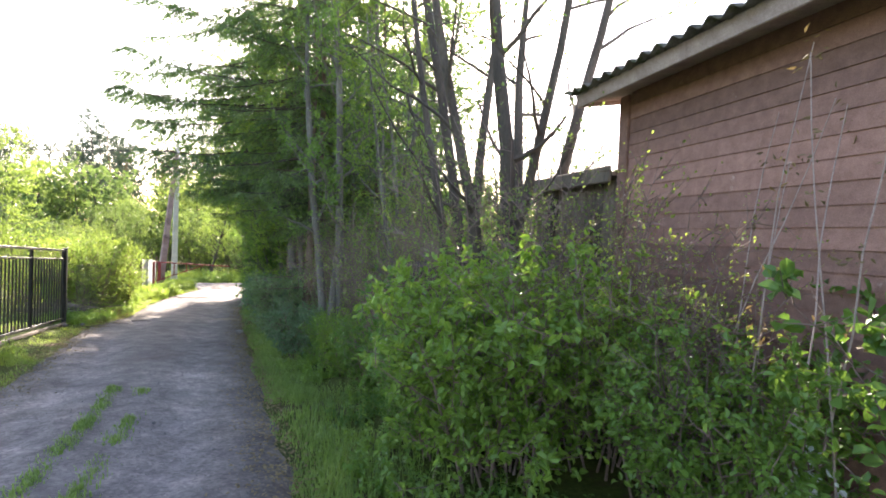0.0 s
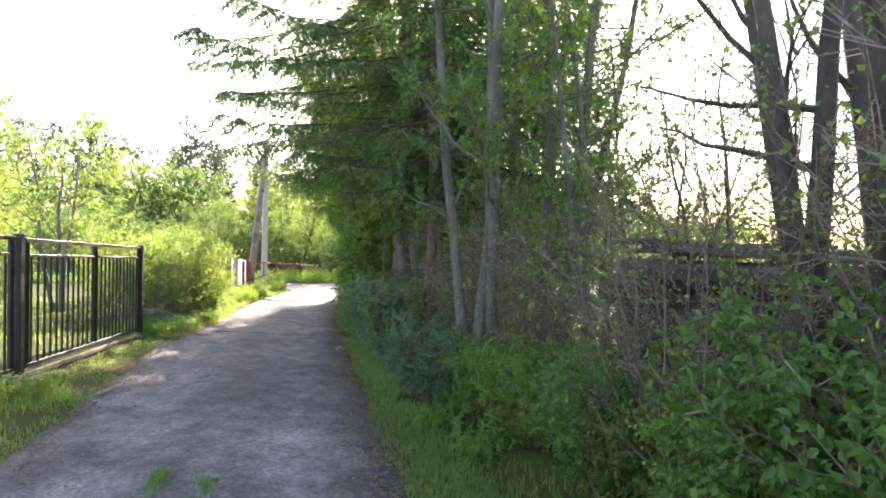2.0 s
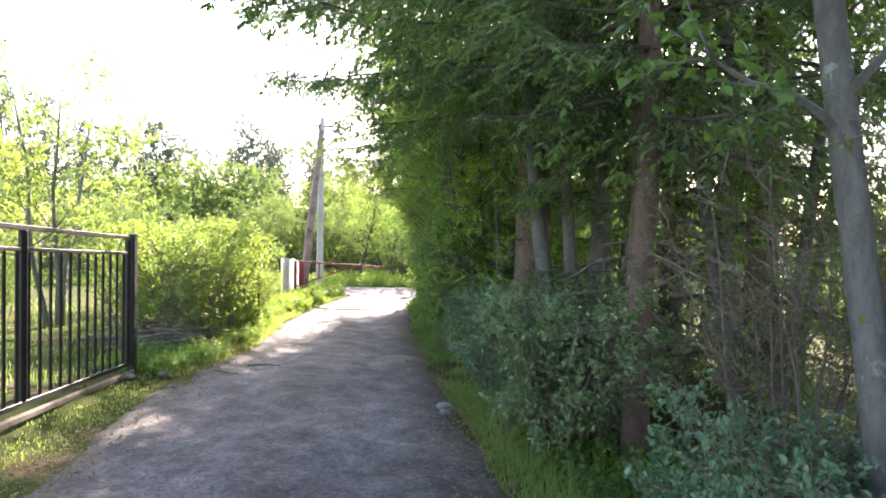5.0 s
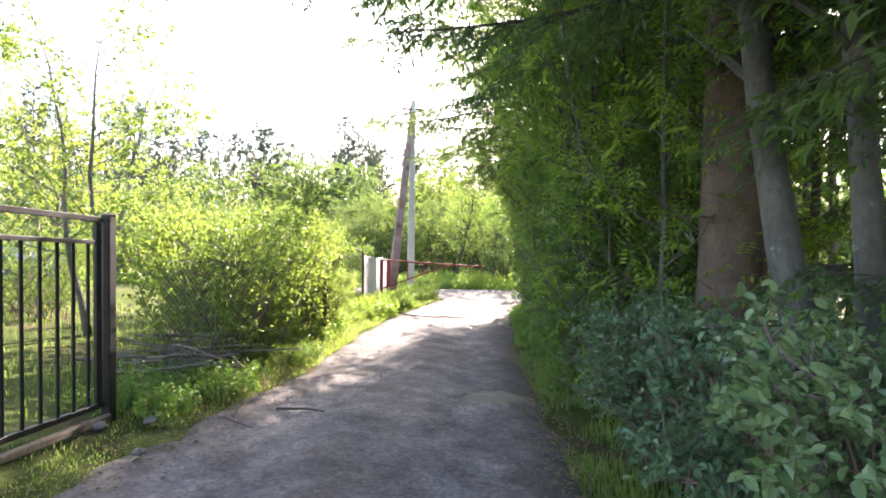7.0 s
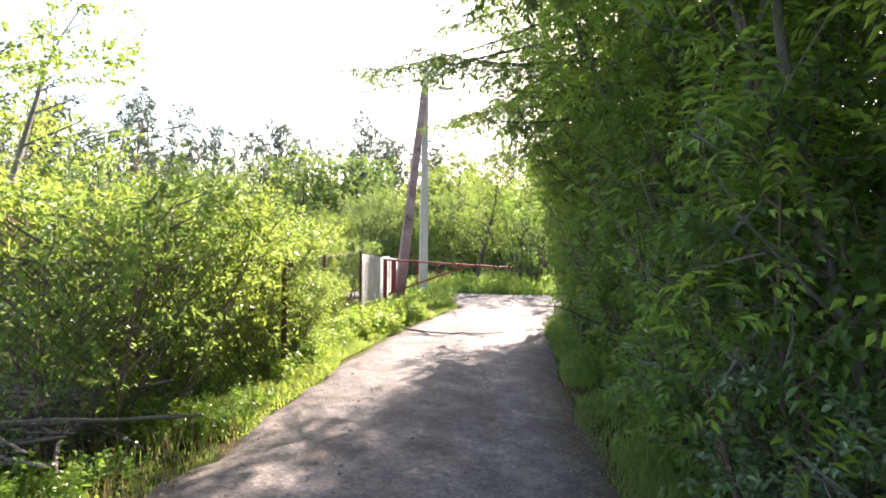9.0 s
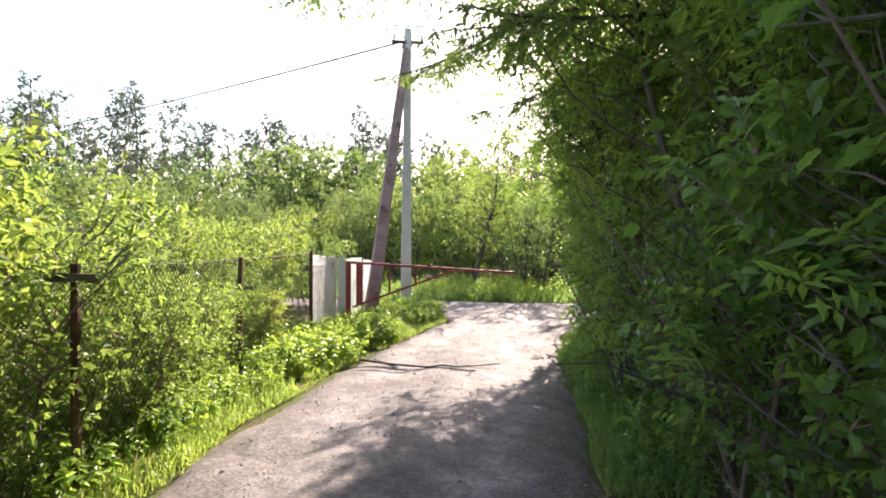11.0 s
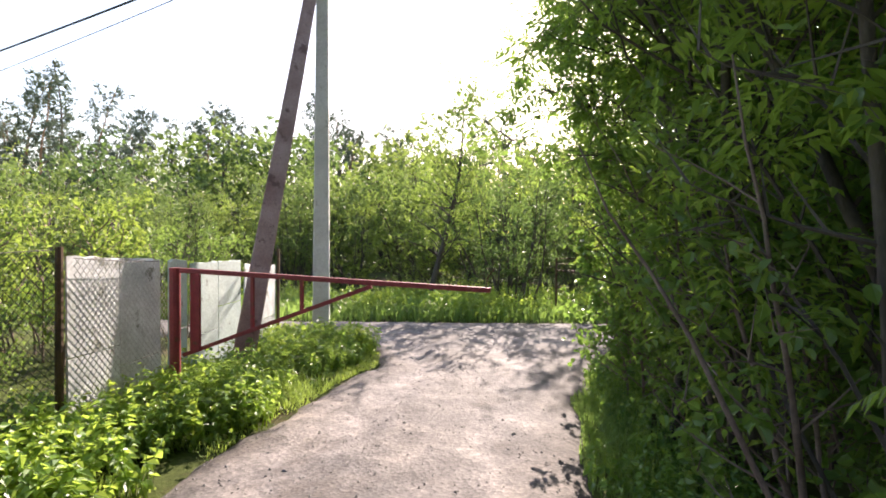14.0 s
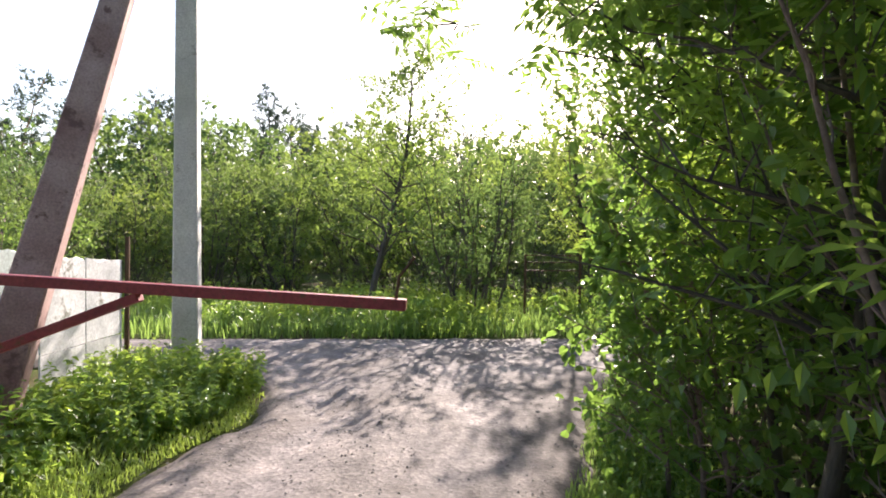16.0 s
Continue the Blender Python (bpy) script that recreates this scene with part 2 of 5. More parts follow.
def np_mesh(name, verts, faces):
    """A mesh from an array of corners and arrays of faces, each array with one number of corners."""
    verts = np.asarray(verts, dtype=np.float32).reshape(-1, 3)
    faces = [np.asarray(f, dtype=np.int32) for f in faces if len(f)]
    me = bpy.data.meshes.new(name)
    me.vertices.add(len(verts))
    me.vertices.foreach_set("co", verts.ravel())
    loops = np.concatenate([f.ravel() for f in faces])
    sizes = np.concatenate([np.full(len(f), f.shape[1], dtype=np.int32) for f in faces])
    me.loops.add(len(loops))
    me.loops.foreach_set("vertex_index", loops)
    me.polygons.add(len(sizes))
    me.polygons.foreach_set("loop_start", np.concatenate([[0], np.cumsum(sizes)[:-1]]).astype(np.int32))
    me.update(calc_edges=True)
    return me


class Bag:
    """Corners and faces gathered piece by piece."""

    def __init__(self):
        self.v, self.f, self.n = [], {}, 0

    def __bool__(self):
        return self.n > 0

    def add(self, verts, *faces):
        verts = np.asarray(verts, dtype=float).reshape(-1, 3)
        for f in faces:
            f = np.asarray(f, dtype=np.int64)
            self.f.setdefault(f.shape[1], []).append(f + self.n)
        self.v.append(verts)
        self.n += len(verts)

    def mesh(self, name):
        return np_mesh(name, np.concatenate(self.v), [np.concatenate(f) for f in self.f.values()])

    def box(self, lo, hi, m=None):
        x0, y0, z0 = lo
        x1, y1, z1 = hi
        v = np.array([(x, y, z) for x in (x0, x1) for y in (y0, y1) for z in (z0, z1)], dtype=float)
        if m is not None:
            v = np.array([m @ Vector(p) for p in v])
        self.add(v, [(0, 1, 3, 2), (4, 6, 7, 5), (0, 4, 5, 1), (2, 3, 7, 6), (0, 2, 6, 4), (1, 5, 7, 3)])

    def tube(self, pts, radii, sides=6, cap=True):
        pts = np.asarray(pts, dtype=float)
        k = len(pts)
        way = np.gradient(pts, axis=0)
        way /= np.linalg.norm(way, axis=1)[:, None] + 1e-9
        ref = np.where(np.abs(way[:, 2:3]) > 0.9, [[1.0, 0, 0]], [[0, 0, 1.0]])
        a = np.cross(way, ref)
        a /= np.linalg.norm(a, axis=1)[:, None] + 1e-9
        for i in range(1, k):
            if np.dot(a[i], a[i - 1]) < 0:
                a[i] = -a[i]
        b = np.cross(way, a)
        ang = np.linspace(0, 2 * np.pi, sides, endpoint=False)
        r = np.broadcast_to(np.asarray(radii, dtype=float), (k,))
        v = pts[:, None] + r[:, None, None] * (np.cos(ang)[None, :, None] * a[:, None] + np.sin(ang)[None, :, None] * b[:, None])
        i, j = np.meshgrid(np.arange(k - 1), np.arange(sides), indexing="ij")
        q = np.stack([i * sides + j, i * sides + (j + 1) % sides, (i + 1) * sides + (j + 1) % sides, (i + 1) * sides + j], -1).reshape(-1, 4)
        faces = [q]
        if cap:
            faces.append([list(range(sides))[::-1], list(range((k - 1) * sides, k * sides))])
        self.add(v.reshape(-1, 3), *faces)


def put(name, me, material, parent=None, label="", smooth=False):
    me.materials.append(material)
    me.polygons.foreach_set("use_smooth", np.full(len(me.polygons), smooth, dtype=bool))
    ob = new(name, me)
    if parent is not None:
        ob.parent = parent
    return tagged(ob, label)


def part(name, bag, material, parent=None, label="", smooth=False):
    return put(name, bag.mesh(name), material, parent, label, smooth)


def rounded(bag_ob, width=0.006):
    """Worn edges: a small bevel on a thing's mesh."""
    bm = bmesh.new()
    bm.from_mesh(bag_ob.data)
    bmesh.ops.bevel(bm, geom=bm.edges[:], offset=width, segments=1, affect="EDGES", clamp_overlap=True)
    bm.to_mesh(bag_ob.data)
    bm.free()
    return bag_ob


def thing(name, label, category, group="", at=(0, 0, 0), turn=0.0):
    ob = tagged(new(name), label, category, group)
    ob.matrix_world = pose(*at, 0, 0, turn)
    return ob


def unit(v):
    return v / (np.linalg.norm(v, axis=-1, keepdims=True) + 1e-9)


def leaves_mesh(name, pos, way, up, length, width, round_leaf=False, fold=0.18, droop=0.12):
    """Folded leaves: four corners each, or six for the rounder ones."""
    n = len(pos)
    way = unit(way)
    side = unit(np.cross(way, up))
    nrm = np.cross(side, way)
    L, W = np.broadcast_to(length, (n,))[:, None], np.broadcast_to(width, (n,))[:, None]
    if round_leaf:
        rows = [(0, 0, 0), (0.28, 0.42, 1), (0.68, 0.4, 1), (1, 0, -1), (0.68, -0.4, 1), (0.28, -0.42, 1)]
        faces = [(0, 1, 2, 3), (0, 3, 4, 5)]
    else:
        rows = [(0, 0, 0), (0.45, 0.5, 1), (1, 0, -1), (0.45, -0.5, 1)]
        faces = [(0, 1, 2), (0, 2, 3)]
    v = np.stack([pos + way * L * a + side * W * b + nrm * (W * fold * (k == 1) - L * droop * (k == -1)) for a, b, k in rows], 1)
    m = len(rows)
    f = (np.arange(n)[:, None, None] * m + np.array(faces)[None]).reshape(-1, len(faces[0]))
    return np_mesh(name, v.reshape(-1, 3), [f])


def twig_spikes(bag, start, way, length, radius):
    """Thin three-sided twigs that run to a point, all at once."""
    n = len(start)
    way = unit(way)
    a = unit(np.cross(way, np.array([0.31, 0.22, 0.92])))
    b = np.cross(way, a)
    ring = [start + radius * (math.cos(t) * a + math.sin(t) * b) for t in (0, 2.09, 4.19)]
    v = np.stack(ring + [start + way * length[:, None]], 1).reshape(-1, 3)
    f = (np.arange(n)[:, None, None] * 4 + np.array([(0, 1, 3), (1, 2, 3), (2, 0, 3)])[None]).reshape(-1, 3)
    bag.add(v, f)


def wander(rng, start, way, length, n, wob, lift):
    """A crooked line from start."""
    pts, p, d = [np.array(start, float)], np.array(start, float), unit(np.array(way, float))
    for _ in range(n):
        d = unit(d + rng.normal(0, wob, 3) + np.array([0, 0, lift]))
        p = p + d * length / n
        pts.append(p)
    return np.array(pts)


def grow(seed, height, stems=1, lean=0.15, base=0.3, limbs=22, reach=1.5, twigs=14, twig_len=0.35, leaves=12, leaf=(0.06, 0.035), r0=0.09,
         wob=0.09, angle=0.5, shape="round", style="simple", round_leaf=False, foot=0.0, lift=0.05, hang=0.15, keep=None, twig_geo=True, toward=None):
    """A broad-leaved tree or shrub: stems, limbs, twigs and leaves. Gives the meshes of trunk, branches and leaves."""
    rng = np.random.default_rng(seed)
    trunks, wood = [], Bag()
    ts, td, tl = [], [], []
    for s in range(stems):
        if s < 7 or not trunks:
            trunk = Bag()
            trunks.append(trunk)
        az = 2 * np.pi * (s + rng.uniform(-0.3, 0.3)) / stems
        out = np.array([math.cos(az), math.sin(az), 0])
        le = lean * rng.uniform(0.3, 1.2)
        h = height * rng.uniform(0.75, 1.0) if stems > 1 else height
        path = wander(rng, out * foot * rng.uniform(0.2, 1), out * le + np.array([0, 0, 1]), h, 9, wob, 0.06)
        path[0, 2] = -0.12
        rr = r0 * rng.uniform(0.7, 1.1) * np.linspace(1, 0.12, 10) ** 0.9
        rr[0] *= 1.25
        trunk.tube(path, rr, 7 if r0 > 0.04 else 5)
        for i in range(limbs):
            f = base + (1 - base) * (i + rng.uniform(0, 1)) / limbs
            k = min(int(f * 9), 8)
            w = f * 9 - k
            p = path[k] * (1 - w) + path[k + 1] * w
            rel = (f - base) / (1 - base)
            size = {"round": math.sqrt(max(0.05, 1 - (1.5 * rel - 0.62) ** 2)), "cone": 1.05 - 0.85 * rel, "column": 0.9 - 0.3 * rel, "top": 0.5 + 0.6 * rel if rel < 0.8 else 0.75}[shape]
            L = reach * size * rng.uniform(0.65, 1.15)
            a2 = i * 2.4 + az + rng.uniform(-0.5, 0.5)
            if stems > 2 and rng.random() < 0.6:
                a2 = az + rng.uniform(-1.3, 1.3)
            if toward is not None:
                a2 = toward + rng.uniform(-1.0, 1.0)
            d = np.array([math.cos(a2), math.sin(a2), angle + rng.uniform(-0.2, 0.35)])
            lp = wander(rng, p, d, L, 5, 0.16, lift)
            if keep is not None:
                free = keep(lp)
                if not free[1]:
                    continue
                bad = np.flatnonzero(~free)
                if len(bad):
                    lp = p + (lp - p) * (max(1, bad[0]) - 0.5) / 5
            if twig_geo:
                wood.tube(lp, max(0.004, rr[k] * 0.42) * np.linspace(1, 0.15, 6), 4, cap=False)
            else:
                wood.tube(lp[[0, 2, 5]], max(0.01, rr[k] * 0.42) * np.array([1, 0.6, 0.15]), 3, cap=False)
            nt = max(3, int(twigs * (0.4 + 0.6 * size)))
            u = rng.uniform(0.15, 1.0, nt) ** 0.8
            j = np.minimum((u * 5).astype(int), 4)
            q = lp[j] + (lp[j + 1] - lp[j]) * (u * 5 - j)[:, None]
            ts.append(q)
            td.append(unit(unit(lp[j + 1] - lp[j]) * 0.7 + rng.normal(0, 0.55, (nt, 3)) + np.array([0, 0, 0.12])))
            tl.append(twig_len * rng.uniform(0.5, 1.2, nt))
    S, T, TL = np.concatenate(ts), np.concatenate(td), np.concatenate(tl)
    if keep is not None:
        ok = keep(S + T * TL[:, None])
        S, T, TL = S[ok], T[ok], TL[ok]
    if twig_geo:
        twig_spikes(wood, S, T, TL, 0.004 if height < 5 else 0.006)
    n = len(S)
    stem_meshes = [b.mesh("stem") for b in trunks]
    idx = np.repeat(np.arange(n), leaves)
    u = rng.uniform(0.15, 1.05, len(idx))
    if style == "compound":
        # leaf stalks with pairs of leaflets
        pairs = 4
        st = S[idx] + T[idx] * (TL[idx] * u)[:, None]
        sd = unit(T[idx] * 0.3 + rng.normal(0, 0.7, (len(idx), 3)) + np.array([0, 0, -0.1]))
        sl = leaf[0] * 3.2 * rng.uniform(0.7, 1.1, len(idx))
        upv = unit(np.array([0, 0, 1.0]) + rng.normal(0, 0.35, (len(idx), 3)))
        sv = unit(np.cross(sd, upv))
        pos, way, ups = [], [], []
        for k in range(pairs):
            for sg in (-1, 1):
                pos.append(st + sd * (sl * (0.25 + 0.22 * k))[:, None])
                way.append(sv * sg + sd * 0.45 + np.array([0, 0, -hang]))
                ups.append(upv)
        pos, way, ups = np.concatenate(pos), np.concatenate(way), np.concatenate(ups)
        if keep is not None:
            ok = keep(pos + unit(way) * leaf[0])
            pos, way, ups = pos[ok], way[ok], ups[ok]
        L = leaf[0] * rng.uniform(0.75, 1.15, len(pos))
        return stem_meshes, wood.mesh("branchwork"), leaves_mesh("crown", pos, way, ups, L, L * leaf[1] / leaf[0], False)
    pos = S[idx] + T[idx] * (TL[idx] * u)[:, None] + rng.normal(0, 0.012, (len(idx), 3))
    way = unit(T[idx] * 0.45 + rng.normal(0, 0.6, (len(idx), 3)) + np.array([0, 0, -hang]))
    ups = unit(np.array([0, 0, 0.8]) + rng.normal(0, 0.5, (len(idx), 3)))
    if keep is not None:
        ok = keep(pos + way * leaf[0])
        pos, way, ups = pos[ok], way[ok], ups[ok]
    L = leaf[0] * rng.uniform(0.6, 1.2, len(pos))
    return stem_meshes, wood.mesh("branchwork"), leaves_mesh("crown", pos, way, ups, L, L * leaf[1] / leaf[0], round_leaf)


def grow_spruce(seed, height=12.0, r0=0.16, reach=2.6, first=1.4, gap=0.085, dead=14, fine=0.04, keep=None, per=13):
    """A spruce: straight trunk, drooping boughs with combs of needled twigs, dead sticks low down."""
    rng = np.random.default_rng(seed)
    trunk, wood, sticks = Bag(), Bag(), Bag()
    zs = np.linspace(-0.15, height, 14)
    path = np.stack([rng.normal(0, 0.02, 14), rng.normal(0, 0.02, 14), zs], 1)
    rad = r0 * (1 - np.clip(zs, 0, None) / height) ** 0.85 + 0.01
    rad[0] *= 1.25
    trunk.tube(path, rad, 12)
    for _ in range(dead):
        z = rng.uniform(0.5, first + 1.6)
        a = rng.uniform(0, 6.28)
        L = rng.uniform(0.4, 1.5)
        lp = wander(rng, (0, 0, z), (math.cos(a), math.sin(a), rng.uniform(-0.3, 0.1)), L, 5, 0.12, -0.03)
        sticks.tube(lp, 0.014 * np.linspace(1, 0.2, 6), 4, cap=False)
        k = 7
        u = rng.integers(1, 5, k)
        twig_spikes(sticks, lp[u], unit(rng.normal(0, 1, (k, 3)) + [0, 0, -0.3]), rng.uniform(0.1, 0.4, k), 0.004)
    ps, ds, ls, tips = [], [], [], []
    z, i = first, 0
    while z < height * 0.97:
        rel = (z - first) / (height - first)
        L = reach * (1 - rel) ** 0.75 * rng.uniform(0.72, 1.12) * min(1, 0.55 + rel * 4)
        a = i * 2.4 + rng.uniform(-0.4, 0.4)
        o = np.array([math.cos(a), math.sin(a), 0])
        s = np.linspace(0, 1, 9)
        drop = -0.34 * L * s ** 1.2 + 0.16 * L * s ** 3 + 0.18 * L * rel * s
        pts = o * (L * s)[:, None] + np.stack([rng.normal(0, 0.02, 9), rng.normal(0, 0.02, 9), z + drop], 1)
        if keep is not None:
            bad = np.flatnonzero(~keep(pts))
            if len(bad):
                cut = max(2, bad[0]) / 9
                pts = pts[0] + (pts - pts[0]) * cut
                L *= cut
        wood.tube(pts, 0.03 * (1 - rel * 0.6) * np.linspace(1, 0.12, 9), 5, cap=False)
        m = max(4, int(L / (fine if z < 8.5 else fine * 2)))
        u = np.sort(rng.uniform(0.12, 1.0, m))
        j = np.minimum((u * 8).astype(int), 7)
        p = pts[j] + (pts[j + 1] - pts[j]) * (u * 8 - j)[:, None]
        d0 = unit(pts[j + 1] - pts[j])
        sv = unit(np.cross(d0, [0, 0, 1.0]))
        sg = np.where(np.arange(m) % 2 == 0, 1, -1)[:, None]
        ps.append(p)
        ds.append(unit(sv * sg * 0.8 + d0 * 0.6 + np.array([0, 0, -0.45]) + rng.normal(0, 0.2, (m, 3))))
        ls.append((0.8 - 0.42 * u) * rng.uniform(0.5, 1.15, m) * min(1.0, 0.45 + L / 3))
        tips.append(pts[-1])
        z += gap * rng.uniform(0.6, 1.4) * (1 + rel) * (1 if z < 9 else 2)
        i += 1
    P, D, L = np.concatenate(ps), np.concatenate(ds), np.concatenate(ls)
    twig_spikes(wood, P, D, L, 0.004)
    idx = np.repeat(np.arange(len(P)), per)
    k = np.tile(np.arange(per), len(P))
    u = (k + rng.uniform(0, 1, len(k))) / per
    pos = P[idx] + D[idx] * (L[idx] * u)[:, None]
    pos[:, 2] -= 0.18 * L[idx] * u ** 2
    sv = unit(np.cross(D[idx], [0, 0, 1.0]))
    way = D[idx] * 0.75 + sv * np.where(k % 2 == 0, 0.8, -0.8)[:, None] + rng.normal(0, 0.3, (len(k), 3)) + np.array([0, 0, -0.25])
    if keep is not None:
        ok = keep(pos + unit(way) * 0.1)
        pos, way, k = pos[ok], way[ok], k[ok]
    ups = unit(np.array([0, 0, 1.0]) + rng.normal(0, 0.4, (len(k), 3)))
    ln = rng.uniform(0.05, 0.1, len(k))
    need = leaves_mesh("needle_foliage", pos, way, ups, ln, ln * 0.32, False)
    # pale new shoots at the twig ends
    pick = np.flatnonzero(rng.random(len(P)) < 0.5)
    idx = np.repeat(pick, 5)
    way = D[idx] + rng.normal(0, 0.4, (len(idx), 3)) + np.array([0, 0, -0.35])
    pos = P[idx] + D[idx] * (L[idx] * rng.uniform(0.8, 1.0, len(idx)))[:, None]
    pos[:, 2] -= 0.16 * L[idx]
    if keep is not None:
        ok = keep(pos + unit(way) * 0.1)
        pos, way, idx = pos[ok], way[ok], idx[ok]
    ln = rng.uniform(0.05, 0.085, len(idx))
    shoots = leaves_mesh("shoot_growth", pos, way, unit(np.array([0, 0, 1.0]) + rng.normal(0, 0.4, (len(idx), 3))), ln, ln * 0.3, False)
    return trunk.mesh("trunk"), wood.mesh("boughwork"), need, shoots, sticks.mesh("deadwood")


def tree_thing(name, label, category, meshes, bark, leaf_mat, at, group="", turn=0.0, scale=1.0):
    ob = thing(name, label, category, group, at, turn)
    ob.scale = (scale,) * 3
    for me in meshes[0]:
        put("trunk" if len(meshes[0]) == 1 else "stem", me, bark, ob, smooth=True)
    tagged(put("branchwork", meshes[1], bark, ob), kind="stuff")
    tagged(put("crown", meshes[2], leaf_mat, ob), kind="stuff")
    return ob


def again(ob, x, y, turn, scale=1.0, sink=0.0):
    c = copy_thing(ob, pose(x, y, lie(x, y) - sink, 0, 0, turn))
    c.scale = (scale,) * 3
    return c


# ---- ground and road ----
FALL_Y = [-200.0, -30.0, 0.0, 7.9, 13.0, 18.5, 24.0, 60.0, 200.0]
FALL_Z = [1.6, 1.2, 0.0, -0.6, -0.94, -1.23, -1.3, -1.6, -1.6]
LEFT_EDGE = [(-8, 1.6), (0, -2.6), (4.97, -5.05), (9.2, -7.75), (10.8, -8.45), (12.8, -9.25), (14.2, -10.05), (15.5, -10.7), (18.2, -11.8), (20.2, -12.4), (21.5, -12.65), (22.0, -12.95), (22.5, -13.8), (22.9, -14.6), (24.5, -14.8)]
RIGHT_EDGE = [(-8, 4.9), (0, 0.55), (3.1, -1.1), (5.1, -2.15), (9.7, -4.62), (11, -5.25), (13.1, -6.37), (16.3, -7.99), (19.6, -9.45), (21.4, -10.1), (24.5, -10.4)]


def lie(x, y):
    """The ground's height."""
    return float(np.interp(y, FALL_Y, FALL_Z))


def edge_x(table, y):
    return float(np.interp(y, [a for a, _ in table], [b for _, b in table]))


def clear_of_lane(ox, oy, start=2.2, slope=1.0, cap=2.0):
    """A rule for a plant that stands at (ox, oy): carts keep the lane clear up to head height, and higher boughs lean over it."""
    ey, er = [a for a, _ in RIGHT_EDGE], [b for _, b in RIGHT_EDGE]

    def keep(p):
        x, y, z = p[:, 0] + ox, p[:, 1] + oy, p[:, 2]
        d = (x - np.interp(y, ey, er)) * 0.88
        rag = -0.02 + 0.14 * np.sin(3.1 * y + 2.0 * z) + 0.1 * np.sin(7.3 * y - 5.1 * z) + 0.05 * np.sin(19 * y + 13 * z)
        return (d > rag - np.clip(slope * (z - start), 0, cap)) | (y > 24.8)
    return keep


def lump(x, y, s=1.0):
    return noise.noise(Vector((x * s, y * s, 0.3)))


def build_ground():
    xs = np.unique(np.concatenate([np.linspace(-400, -30, 16), np.arange(-30, 12, 0.6), np.linspace(12, 400, 16)]))
    ys = np.unique(np.concatenate([np.linspace(-300, -12, 12), np.arange(-12, 42, 0.6), np.linspace(42, 500, 16)]))
    v = []
    for y in ys:
        for x in xs:
            z = lie(x, y) + 0.05 * lump(x, y, 0.5)
            if -8 < y < 24.5:
                l, r = edge_x(LEFT_EDGE, y), edge_x(RIGHT_EDGE, y)
                if l - 0.7 < x < r + 0.7:
                    z = lie(x, y) - 0.05
                elif x > r and x < 4:
                    z += min(0.3, 0.13 * (x - r - 0.7))
            tx = (x + 16.2) * -0.537 + (y - 23.1) * 0.843
            if -2.9 < tx < 0.6 and x > -13.0 or -1.9 < tx < 0.6:
                z = min(z, lie(x, y) - 0.05)
            v.append((x, y, z))
    nx, ny = len(xs), len(ys)
    i, j = np.meshgrid(np.arange(ny - 1), np.arange(nx - 1), indexing="ij")
    q = np.stack([i * nx + j, i * nx + j + 1, (i + 1) * nx + j + 1, (i + 1) * nx + j], -1).reshape(-1, 4)
    tagged(put("ground", np_mesh("ground", v, [q]), M_GROUND, smooth=True), "rough turf and bare soil beside the track", "ground", kind="structure")


